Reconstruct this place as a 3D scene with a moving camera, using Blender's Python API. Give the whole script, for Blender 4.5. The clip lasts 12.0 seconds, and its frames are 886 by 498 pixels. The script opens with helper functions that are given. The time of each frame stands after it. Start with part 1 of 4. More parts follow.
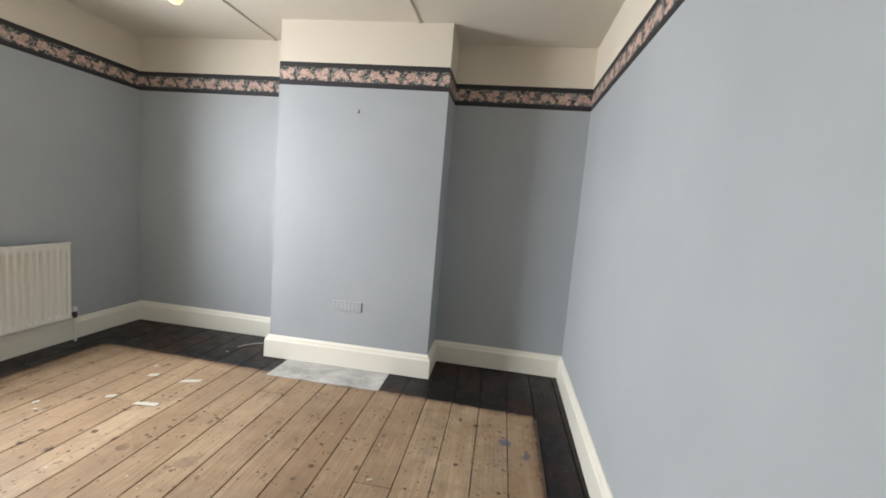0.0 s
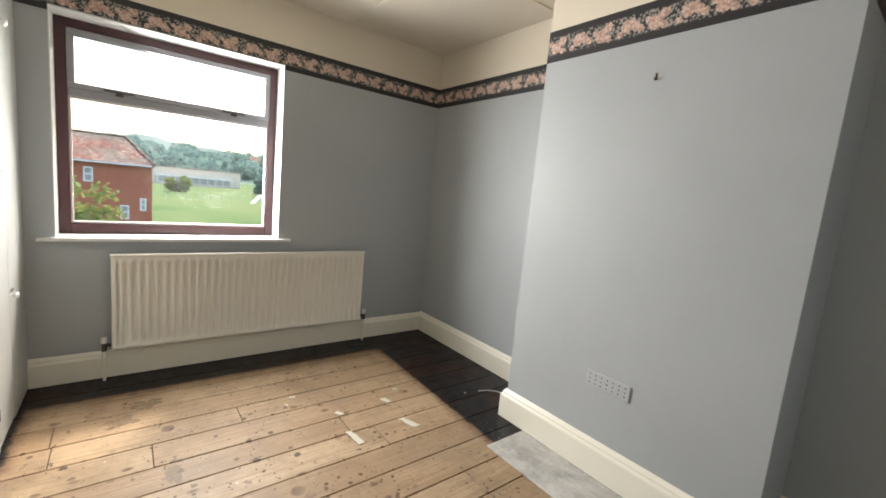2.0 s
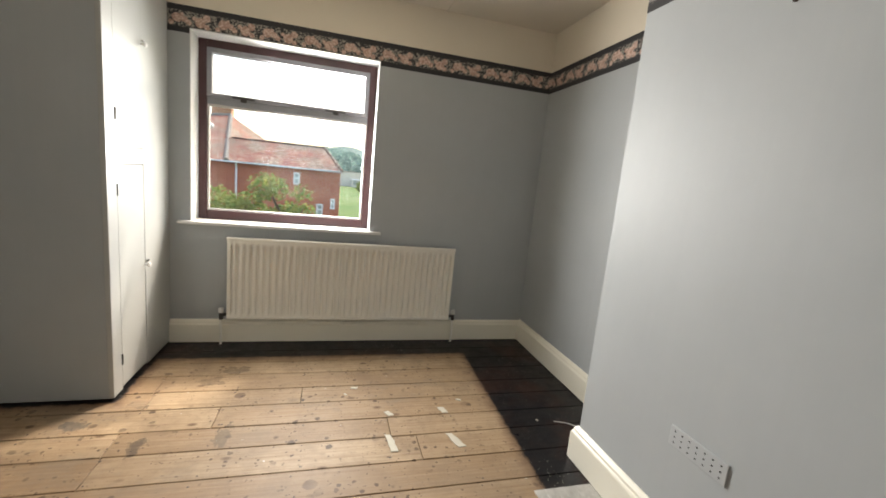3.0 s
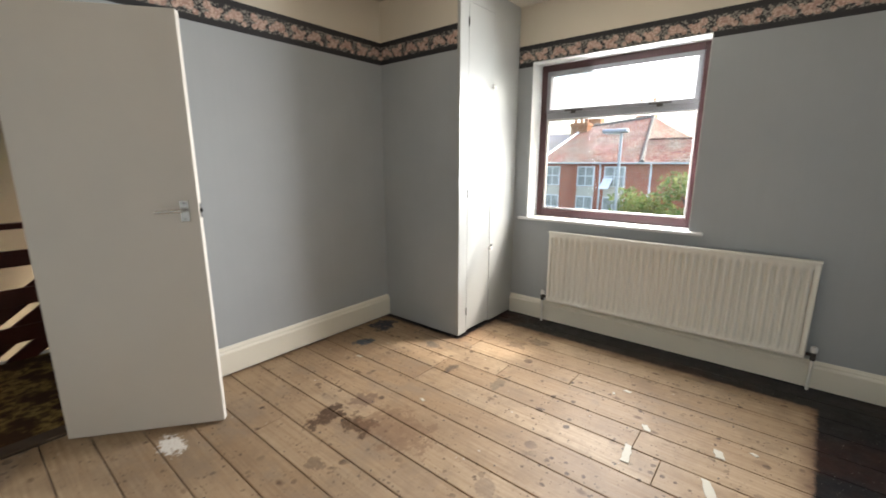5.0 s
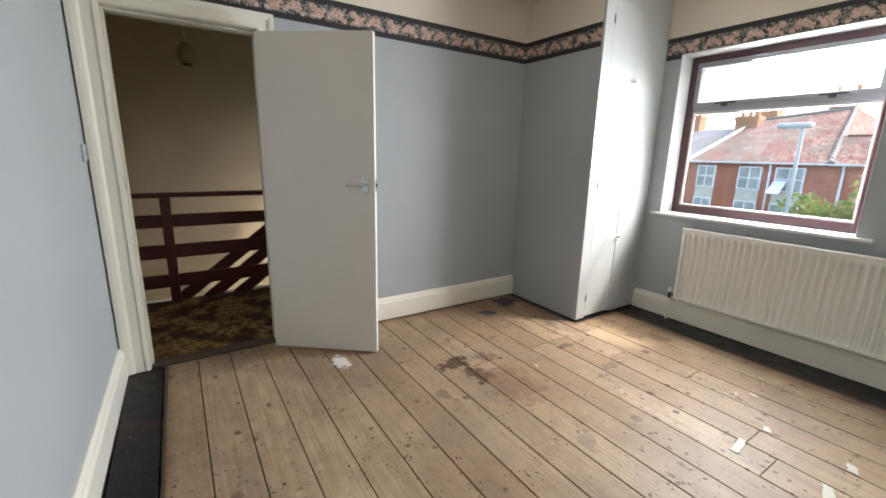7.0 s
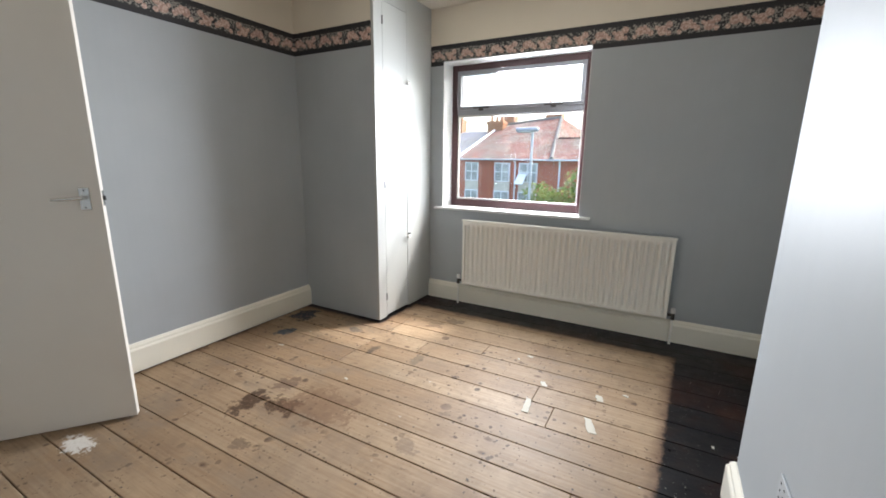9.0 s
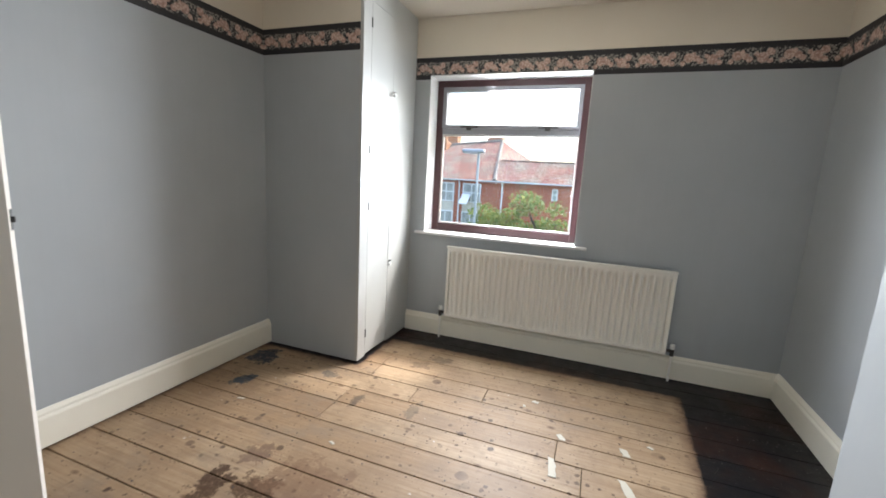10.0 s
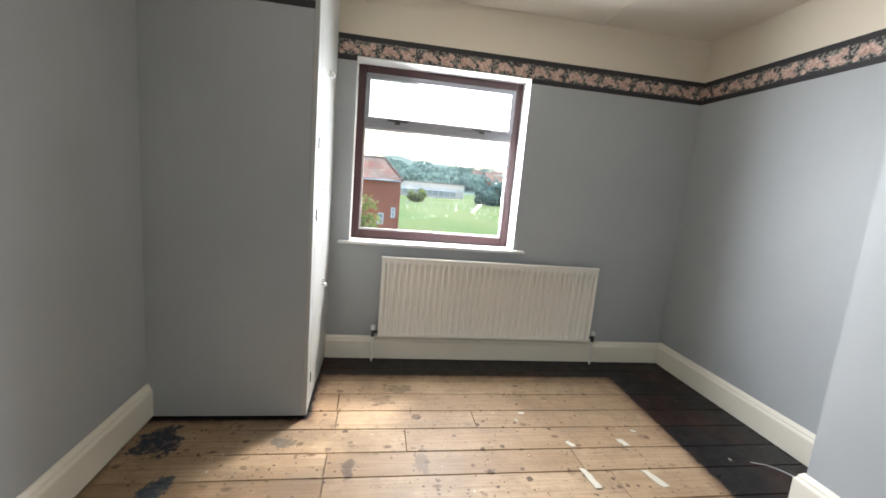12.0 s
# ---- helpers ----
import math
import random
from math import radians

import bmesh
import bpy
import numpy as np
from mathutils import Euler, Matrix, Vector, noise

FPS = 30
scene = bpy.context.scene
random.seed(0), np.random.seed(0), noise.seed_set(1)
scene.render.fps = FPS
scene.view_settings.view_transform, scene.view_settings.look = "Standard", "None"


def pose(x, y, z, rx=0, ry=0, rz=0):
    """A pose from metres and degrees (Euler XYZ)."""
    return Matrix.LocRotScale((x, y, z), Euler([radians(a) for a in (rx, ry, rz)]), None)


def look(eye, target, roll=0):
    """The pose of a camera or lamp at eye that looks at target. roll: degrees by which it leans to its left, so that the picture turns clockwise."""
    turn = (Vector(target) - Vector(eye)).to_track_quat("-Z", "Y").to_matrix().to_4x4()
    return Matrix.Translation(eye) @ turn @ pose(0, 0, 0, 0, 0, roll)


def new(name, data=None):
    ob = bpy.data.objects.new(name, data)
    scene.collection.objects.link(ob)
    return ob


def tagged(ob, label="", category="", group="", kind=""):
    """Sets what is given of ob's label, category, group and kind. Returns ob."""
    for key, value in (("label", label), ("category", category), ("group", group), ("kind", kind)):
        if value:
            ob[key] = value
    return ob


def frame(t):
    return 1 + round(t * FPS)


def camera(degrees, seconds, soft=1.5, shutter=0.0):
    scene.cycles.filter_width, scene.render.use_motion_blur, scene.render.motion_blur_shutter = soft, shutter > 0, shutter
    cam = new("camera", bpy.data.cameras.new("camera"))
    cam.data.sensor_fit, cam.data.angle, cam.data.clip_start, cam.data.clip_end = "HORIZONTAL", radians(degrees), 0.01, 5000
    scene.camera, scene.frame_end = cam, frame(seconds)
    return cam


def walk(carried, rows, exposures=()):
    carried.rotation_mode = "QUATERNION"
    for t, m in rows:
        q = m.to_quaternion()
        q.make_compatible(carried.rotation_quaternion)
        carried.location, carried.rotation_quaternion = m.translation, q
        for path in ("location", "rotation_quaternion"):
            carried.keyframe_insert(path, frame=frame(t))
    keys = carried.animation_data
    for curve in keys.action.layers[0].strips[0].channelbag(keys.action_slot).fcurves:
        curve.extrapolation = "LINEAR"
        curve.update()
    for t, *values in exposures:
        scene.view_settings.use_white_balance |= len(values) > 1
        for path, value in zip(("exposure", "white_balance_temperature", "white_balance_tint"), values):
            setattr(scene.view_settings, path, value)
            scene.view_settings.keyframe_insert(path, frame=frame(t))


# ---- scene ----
cam = camera(94.4, 12.0, soft=1.75, shutter=0.2)
ROWS = [
    (0, (0.036, -0.116, 1.328), (-0.23, 1.855, 1.111), 4.8),
    (0.5, (0.001, 0.125, 1.335), (-0.612, 2.012, 1.084), 3.5),
    (1, (0.015, 0.407, 1.337), (-1.121, 2.037, 1.107), 5.0),
    (1.5, (-0.005, 0.693, 1.324), (-1.384, 2.112, 1.036), 5.3),
    (2, (-0.094, 0.979, 1.345), (-1.652, 2.204, 1.079), 5.4),
    (2.5, (-0.095, 1.27, 1.324), (-1.843, 2.204, 1.061), 3.5),
    (2.7, (-0.066, 1.402, 1.323), (-1.888, 2.174, 1.032), 4.4),
    (4.5, (-0.242, 2.27, 1.361), (-2.065, 1.526, 1.01), 2.4),
    (5, (-0.068, 2.367, 1.356), (-1.578, 1.122, 0.943), 0.0),
    (5.5, (0.083, 2.508, 1.342), (-1.326, 1.16, 0.894), 2.0),
    (6, (0.112, 2.608, 1.344), (-1.177, 1.144, 0.905), 1.9),
    (6.5, (0.182, 2.601, 1.344), (-0.844, 0.934, 0.932), 1.0),
    (7, (0.2, 2.606, 1.325), (-0.863, 0.972, 0.879), 1.4),
    (7.5, (0.128, 2.663, 1.289), (-1.196, 1.246, 0.798), 1.9),
    (7.7, (0.091, 2.675, 1.286), (-1.339, 1.362, 0.803), 2.1),
    (9.3, (0.052, 2.402, 1.332), (-1.7, 1.53, 0.916), 1.2),
    (9.5, (0.009, 2.307, 1.309), (-1.77, 1.488, 0.907), 1.9),
    (10, (-0.076, 2.012, 1.343), (-1.929, 1.34, 1.004), 3.2),
    (10.5, (-0.1, 1.673, 1.332), (-2.04, 1.269, 1.062), 3.8),
    (11, (-0.118, 1.369, 1.36), (-2.082, 1.185, 1.025), 2.8),
    (11.5, (-0.231, 1.087, 1.348), (-2.201, 1.094, 1.005), 2.8),
    (12, (-0.292, 0.864, 1.344), (-2.242, 1.183, 1.035), 4.9),
]
EXPOSURES = [(0.0, 2.82, 6500, 10), (1.0, 2.74, 6500, 10), (2.0, 2.6, 7050, 10), (2.6, 2.5, 7250, 10), (4.5, 2.52, 7000, 10), (5.5, 2.80, 6550, 10), (6.5, 2.77, 6400, 10), (9.5, 2.70, 6300, 10), (12.0, 2.78, 6450, 10)]
walk(cam, [(t, look(eye, target, roll)) for t, eye, target, roll in ROWS], EXPOSURES)

# ---- light ----
world = bpy.data.worlds.new("world")
scene.world = world
world.use_nodes = True
wn = world.node_tree.nodes
sky = wn.new("ShaderNodeTexSky")
sky.sky_type = "NISHITA"
sky.sun_disc = False
sky.sun_elevation, sky.sun_rotation = radians(49), radians(309)
sky.dust_density, sky.air_density = 4.0, 1.2
wn["Background"].inputs[1].default_value = 0.115
world.node_tree.links.new(sky.outputs[0], wn["Background"].inputs[0])

sun = new("sun", bpy.data.lights.new("sun", "SUN"))
sun.data.energy, sun.data.angle, sun.data.color = 0.65, radians(4), (1.0, 0.96, 0.9)
sun.matrix_world = look((-20, 16, 29.6), (0, 0, 0))

lamp = new("window_daylight", bpy.data.lights.new("window_daylight", "AREA"))
lamp.data.shape, lamp.data.size, lamp.data.size_y, lamp.data.energy = "RECTANGLE", 0.80, 1.05, 21
lamp.data.spread = radians(152)
lamp.data.color = (0.93, 0.96, 1.0)
lamp.matrix_world = look((-3.60, 1.46, 1.58), (-2.60, 1.66, 1.42))

# ---- plan ----
XW, YS, CEIL = -3.294, -0.272, 2.582            # window wall, door wall, ceiling
NW, NE, SE = (-3.294, 3.285), (0.630, 3.225), (0.580, -0.272)
BAND0, BAND1 = 2.119, 2.285                     # wallpaper border
CHX0, CHX1, CHY = -1.705, -0.420, 2.862         # chimney breast
CUX, CUY = -2.482, 0.530                        # built-in cupboard
WY0, WY1, WZ0, WZ1 = 0.660, 1.900, 0.893, 2.150  # window opening
DX0, DX1, DZ = -0.300, 0.440, 2.030             # door opening
LANDY = -1.54                                   # balustrade on the landing
GROUND = -3.3
STX0, STX1 = -3.0, 0.365


def north(x):
    return NW[1] + (x - NW[0]) * (NE[1] - NW[1]) / (NE[0] - NW[0])


def east(y):
    return SE[0] + (y - SE[1]) * (NE[0] - SE[0]) / (NE[1] - SE[1])


# ---- building helpers ----
ORIGIN = {}


def box(bm, x0, x1, y0, y1, z0, z1, bevel=0.0, seg=2):
    r = bmesh.ops.create_cube(bm, size=1.0)
    m = Matrix.Translation(((x0 + x1) / 2, (y0 + y1) / 2, (z0 + z1) / 2)) @ Matrix.Diagonal((abs(x1 - x0), abs(y1 - y0), abs(z1 - z0), 1))
    bmesh.ops.transform(bm, matrix=m, verts=r["verts"])
    if bevel:
        es = list({e for v in r["verts"] for e in v.link_edges})
        bmesh.ops.bevel(bm, geom=es, offset=bevel, segments=seg, affect="EDGES", profile=0.5)
    return bm


def rod(bm, a, b, r, r2=None, seg=16):
    a, b = Vector(a), Vector(b)
    d = b - a
    m = Matrix.Translation((a + b) / 2) @ d.to_track_quat("Z", "Y").to_matrix().to_4x4()
    bmesh.ops.create_cone(bm, cap_ends=True, segments=seg, radius1=r, radius2=r if r2 is None else r2, depth=d.length, matrix=m)
    return bm


def ball(bm, c, r, sx=1, sy=1, sz=1, u=16, v=10):
    bmesh.ops.create_uvsphere(bm, u_segments=u, v_segments=v, radius=r, matrix=Matrix.Translation(c) @ Matrix.Diagonal((sx, sy, sz, 1)))
    return bm


def lathe(bm, profile, c, seg=24, axis="Z"):
    """Turns (radius, height) pairs round an axis through c."""
    rings = []
    for r, h in profile:
        ring = []
        for i in range(seg):
            a = 2 * math.pi * i / seg
            p = {"Z": (r * math.cos(a), r * math.sin(a), h), "Y": (r * math.cos(a), h, r * math.sin(a)), "X": (h, r * math.cos(a), r * math.sin(a))}[axis]
            ring.append(bm.verts.new(Vector(c) + Vector(p)))
        rings.append(ring)
    for a, b in zip(rings, rings[1:]):
        for i in range(seg):
            bm.faces.new((a[i], a[(i + 1) % seg], b[(i + 1) % seg], b[i]))
    bm.faces.new(rings[0][::-1])
    bm.faces.new(rings[-1])
    bmesh.ops.recalc_face_normals(bm, faces=bm.faces)
    return bm


def extrude(bm, poly, axis, a, b):
    """A closed outline drawn in the plane across an axis, drawn out from a to b along it."""
    def at(p, t):
        return {"X": (t, p[0], p[1]), "Y": (p[0], t, p[1]), "Z": (p[0], p[1], t)}[axis]
    v0 = [bm.verts.new(at(p, a)) for p in poly]
    v1 = [bm.verts.new(at(p, b)) for p in poly]
    n = len(poly)
    fs = [bm.faces.new((v0[i], v0[(i + 1) % n], v1[(i + 1) % n], v1[i])) for i in range(n)]
    fs += [bm.faces.new(v0[::-1]), bm.faces.new(v1)]
    bmesh.ops.recalc_face_normals(bm, faces=fs)
    return bm


def part(name, bm, material, parent=None, label="", smooth=False):
    """One mesh object; its origin goes to the middle of its base."""
    me = bpy.data.meshes.new(name)
    lo = [min(v.co[i] for v in bm.verts) for i in range(3)]
    hi = [max(v.co[i] for v in bm.verts) for i in range(3)]
    o = Vector(((lo[0] + hi[0]) / 2, (lo[1] + hi[1]) / 2, lo[2]))
    for v in bm.verts:
        v.co -= o
    for f in bm.faces:
        f.smooth = bool(smooth)
    bm.to_mesh(me)
    bm.free()
    me.materials.append(material)
    if smooth:
        me.set_sharp_from_angle(angle=radians(35 if smooth is True else smooth))
    ob = new(name, me)
    ORIGIN[ob.name] = o
    if parent:
        ob.parent = parent
        ob.location = o - ORIGIN[parent.name]
    else:
        ob.location = o
    return tagged(ob, label)


def thing(name, at, label, category, group="", kind=""):
    ob = new(name)
    ob.empty_display_size = 0.1
    ob.location = at
    ORIGIN[ob.name] = Vector(at)
    return tagged(ob, label, category, group, kind)


def B(*args, **kw):
    return box(bmesh.new(), *args, **kw)


# ---- materials ----
class Mat:
    """A small builder of node materials."""
    def __init__(self, name, colour=(0.8, 0.8, 0.8), rough=0.6, metal=0.0, spec=0.5):
        self.m = bpy.data.materials.new(name)
        self.m.use_nodes = True
        self.t = self.m.node_tree
        self.b = self.t.nodes["Principled BSDF"]
        self.set("Base Color", (*colour, 1)), self.set("Roughness", rough), self.set("Metallic", metal), self.set("Specular IOR Level", spec)
        self.geo = self.t.nodes.new("ShaderNodeNewGeometry")
        self.pos = self.geo.outputs["Position"]

    def set(self, key, value):
        if isinstance(value, bpy.types.NodeSocket):
            self.t.links.new(value, self.b.inputs[key])
        else:
            self.b.inputs[key].default_value = value

    def put(self, sock, value):
        if isinstance(value, bpy.types.NodeSocket):
            self.t.links.new(value, sock)
        else:
            sock.default_value = value

    def math(self, op, a, b=0.0, c=0.0, clamp=False):
        n = self.t.nodes.new("ShaderNodeMath")
        n.operation, n.use_clamp = op, clamp
        for i, v in enumerate((a, b, c)):
            self.put(n.inputs[i], v)
        return n.outputs[0]

    def xyz(self, v=None):
        n = self.t.nodes.new("ShaderNodeSeparateXYZ")
        self.t.links.new(v or self.pos, n.inputs[0])
        return n.outputs

    def vec(self, x, y, z):
        n = self.t.nodes.new("ShaderNodeCombineXYZ")
        for i, v in enumerate((x, y, z)):
            self.put(n.inputs[i], v)
        return n.outputs[0]

    def stretch(self, s, v=None):
        n = self.t.nodes.new("ShaderNodeVectorMath")
        n.operation = "MULTIPLY"
        self.t.links.new(v or self.pos, n.inputs[0])
        n.inputs[1].default_value = s
        return n.outputs[0]

    def noise(self, scale=5.0, detail=4.0, rough=0.5, v=None, out=0):
        n = self.t.nodes.new("ShaderNodeTexNoise")
        n.inputs["Scale"].default_value, n.inputs["Detail"].default_value, n.inputs["Roughness"].default_value = scale, detail, rough
        self.t.links.new(v or self.pos, n.inputs["Vector"])
        return n.outputs[out]

    def voronoi(self, scale=5.0, v=None, out="Distance", feature="F1", rand=1.0):
        n = self.t.nodes.new("ShaderNodeTexVoronoi")
        n.feature = feature
        n.inputs["Scale"].default_value = scale
        n.inputs["Randomness"].default_value = rand
        self.t.links.new(v or self.pos, n.inputs["Vector"])
        return n.outputs[out]

    def ramp(self, fac, *stops):
        n = self.t.nodes.new("ShaderNodeValToRGB")
        e = n.color_ramp.elements
        while len(e) < len(stops):
            e.new(0.5)
        for el, (p, c) in zip(e, stops):
            el.position = p
            el.color = (*c, 1) if isinstance(c, tuple) else (c, c, c, 1)
        self.put(n.inputs[0], fac)
        return n.outputs[0]

    def mix(self, fac, a, b, mode="MIX"):
        n = self.t.nodes.new("ShaderNodeMix")
        n.data_type, n.blend_type = "RGBA", mode
        self.put(n.inputs["Factor"], fac)
        for sock, v in ((n.inputs[6], a), (n.inputs[7], b)):
            self.put(sock, (*v, 1) if isinstance(v, tuple) else v)
        return n.outputs[2]

    def bump(self, height, strength=0.2, distance=0.002):
        n = self.t.nodes.new("ShaderNodeBump")
        n.inputs["Strength"].default_value, n.inputs["Distance"].default_value = strength, distance
        self.t.links.new(height, n.inputs["Height"])
        self.set("Normal", n.outputs[0])
        return self

    def random(self):
        return self.t.nodes.new("ShaderNodeObjectInfo").outputs["Random"]


def paint(name, colour, rough=0.5, vary=0.06, bump=0.12, scale=220, spec=0.5):
    k = Mat(name, colour, rough, spec=spec)
    n = k.noise(2.3, 5, 0.6)
    dark = tuple(c * (1 - vary) for c in colour)
    k.set("Base Color", k.mix(k.ramp(n, (0.3, 0.0), (0.7, 1.0)), dark, colour))
    k.set("Roughness", k.math("ADD", k.math("MULTIPLY", n, 0.12), rough - 0.06))
    return k.bump(k.noise(scale, 3, 0.6), bump, 0.001).m


def wall_paint():
    """Blue-grey emulsion below the border, cream above, over lining paper with upright seams."""
    k = Mat("wall_paint", rough=0.5, spec=0.4)
    x, y, z = k.xyz()
    n = k.noise(1.6, 5, 0.6)
    streak = k.noise(1.0, 4, 0.6, k.stretch((38, 38, 1.3)))
    blue = k.mix(k.ramp(n, (0.3, 0.0), (0.7, 1.0)), (0.360, 0.383, 0.396), (0.399, 0.423, 0.437))
    blue = k.mix(k.math("MULTIPLY", streak, 0.22), blue, (0.305, 0.325, 0.335))
    cream = k.mix(n, (0.66, 0.595, 0.49), (0.71, 0.645, 0.54))
    k.set("Base Color", k.mix(k.math("GREATER_THAN", z, 2.2), blue, cream))
    k.set("Roughness", k.math("ADD", k.math("MULTIPLY", n, 0.15), 0.46))
    h = k.math("ADD", k.noise(320, 2, 0.5), k.math("MULTIPLY", streak, 0.8))
    h = k.math("ADD", h, k.math("MULTIPLY", k.noise(4, 3, 0.5), 3.0))
    return k.bump(h, 0.22, 0.0016).m


M_WALL = wall_paint()
# white ceiling; the bulb's warm glow is part of this cream tint
M_CEIL = paint("bulb_warmed_ceiling", (0.63, 0.57, 0.48), 0.8, 0.05, 0.35, 130)
M_TRIM = paint("cream_gloss", (0.80, 0.765, 0.66), 0.32, 0.06, 0.06, 90)
M_DOOR = paint("door_paint", (0.75, 0.71, 0.645), 0.42, 0.05, 0.10, 160)
# white gloss, its colour dimmed to grey to offset the strong window light
M_CUP = paint("dimmed_cupboard_gloss", (0.41, 0.42, 0.405), 0.30, 0.05, 0.12, 60)
M_RAD = paint("radiator_enamel", (0.80, 0.78, 0.72), 0.35, 0.04, 0.04, 120)
M_SILL = paint("sill_paint", (0.68, 0.68, 0.67), 0.35, 0.05, 0.06, 90)
M_FRAME = paint("mahogany_frame", (0.078, 0.028, 0.031), 0.35, 0.25, 0.05, 80)
# veiling glare over the upper frame members, put in as a grey colour
M_SASH = paint("glare_grey_sash", (0.26, 0.26, 0.28), 0.4, 0.12, 0.05, 80)
M_CHROME = Mat("dull_chrome", (0.62, 0.61, 0.58), 0.25, 1.0).m
M_BLACK = Mat("black_plastic", (0.02, 0.02, 0.02), 0.4).m
M_LAND = paint("landing_paper", (0.47, 0.385, 0.265), 0.7, 0.12, 0.4, 160)
M_RAILWOOD = paint("dark_red_wood", (0.115, 0.024, 0.016), 0.32, 0.35, 0.1, 60)
M_BULB = Mat("lit_bulb", (1, 0.8, 0.5), 0.4)
M_BULB.set("Emission Color", (1.0, 0.46, 0.13, 1)), M_BULB.set("Emission Strength", 0.5)
M_BULB = M_BULB.m


def glass():
    k = Mat("window_glass", (1, 1, 1), 0.0)
    k.set("Transmission Weight", 1.0), k.set("IOR", 1.45)
    n = k.t.nodes
    tr, gl, mx = n.new("ShaderNodeBsdfTransparent"), n.new("ShaderNodeBsdfGlossy"), n.new("ShaderNodeMixShader")
    mx.inputs[0].default_value = 0.05
    smear = k.noise(3.0, 5, 0.6)
    tr.inputs["Color"].default_value = (0.97, 0.985, 1.0, 1)
    k.put(gl.inputs["Roughness"], k.math("ADD", 0.01, k.math("MULTIPLY", smear, 0.03)))
    k.t.links.new(tr.outputs[0], mx.inputs[1]), k.t.links.new(gl.outputs[0], mx.inputs[2])
    k.t.links.new(mx.outputs[0], n["Material Output"].inputs[0])
    return k.m


M_GLASS = glass()


def board_wood():
    """Bare old pine with stains, and the black stain round the edge of the room."""
    k = Mat("floor_pine", rough=0.6, spec=0.22)
    x, y, z = k.xyz()
    rnd = k.random()
    off = k.vec(k.math("MULTIPLY", rnd, 7.0), k.math("MULTIPLY", rnd, 31.0), 0.0)
    va = k.t.nodes.new("ShaderNodeVectorMath")
    va.operation = "ADD"
    k.t.links.new(k.pos, va.inputs[0]), k.t.links.new(off, va.inputs[1])
    p = va.outputs[0]
    grain = k.noise(1.0, 6, 0.65, k.stretch((60, 2.2, 1), p))
    rings = k.t.nodes.new("ShaderNodeTexWave")
    rings.inputs["Scale"].default_value, rings.inputs["Distortion"].default_value = 6.0, 5.0
    rings.inputs["Detail"].default_value = 3.0
    k.t.links.new(k.stretch((2.2, 0.16, 1), p), rings.inputs["Vector"])
    base = k.mix(rnd, (0.345, 0.238, 0.145), (0.49, 0.365, 0.238))
    base = k.mix(k.ramp(grain, (0.40, 0.0), (0.76, 0.75)), base, (0.22, 0.13, 0.07))
    base = k.mix(k.math("MULTIPLY", rings.outputs[1], 0.13), base, (0.28, 0.165, 0.09))
    wear = k.ramp(k.noise(1.7, 6, 0.65), (0.44, 0.0), (0.66, 0.72))
    base = k.mix(wear, base, (0.24, 0.155, 0.09))
    knots = k.voronoi(1.0, k.stretch((7.5, 4.2, 1), p))
    base = k.mix(k.ramp(knots, (0.05, 0.85), (0.13, 0.0)), base, (0.10, 0.05, 0.025))
    wv = k.t.nodes.new("ShaderNodeVectorMath")
    wv.operation = "ADD"
    k.t.links.new(k.pos, wv.inputs[0]), k.t.links.new(k.stretch((0.030, 0.030, 0), k.noise(24, 4, 0.65, out=1)), wv.inputs[1])
    for scale, cut, gate, tone in ((5.5, 0.15, 0.49, (0.13, 0.080, 0.052)), (9.0, 0.17, 0.49, (0.050, 0.028, 0.017)), (15.0, 0.18, 0.47, (0.065, 0.036, 0.022)), (26.0, 0.19, 0.47, (0.06, 0.034, 0.02)), (50.0, 0.19, 0.47, (0.08, 0.045, 0.028))):
        spots = k.math("MULTIPLY", k.ramp(k.math("ADD", k.voronoi(scale, wv.outputs[0]), k.math("MULTIPLY", k.math("SUBTRACT", k.noise(scale * 0.7, 2), 0.5), 0.3)), (cut * 0.68, 1.0), (cut, 0.0)), k.ramp(k.noise(scale * 0.23, 3), (gate, 0.0), (gate + 0.10, 0.85)))
        base = k.mix(spots, base, tone)
    flecks = k.math("MULTIPLY", k.ramp(k.voronoi(10.5, wv.outputs[0]), (0.045, 0.85), (0.06, 0.0)), k.ramp(k.noise(1.3, 3), (0.47, 0.0), (0.55, 1.0)))
    base = k.mix(flecks, base, (0.70, 0.66, 0.58))
    grime = k.ramp(k.noise(5.5, 6, 0.7), (0.46, 0.0), (0.66, 0.48))
    base = k.mix(grime, base, (0.20, 0.135, 0.085))
    smudge = k.math("MULTIPLY", k.ramp(k.noise(2.6, 7, 0.7, k.stretch((1, 0.55, 1))), (0.50, 0.0), (0.60, 0.55)), k.ramp(k.noise(0.9, 2), (0.42, 0.0), (0.58, 1.0)))
    base = k.mix(smudge, base, (0.22, 0.17, 0.125))
    def blot(cx, cy, rx, ry, cut, seed):
        q = k.vec(k.math("DIVIDE", k.math("SUBTRACT", x, cx), rx), k.math("DIVIDE", k.math("SUBTRACT", y, cy), ry), 0.0)
        ln = k.t.nodes.new("ShaderNodeVectorMath")
        ln.operation = "LENGTH"
        k.t.links.new(q, ln.inputs[0])
        f = k.math("ADD", ln.outputs[1], k.math("MULTIPLY", k.math("SUBTRACT", k.noise(seed, 5, 0.7), 0.5), 2.6))
        edge = k.ramp(f, (0.58, cut), (0.74, 0.0))
        return k.math("MULTIPLY", edge, k.ramp(k.noise(seed * 2.3, 5, 0.7), (0.32, 0.5), (0.50, 1.0)))
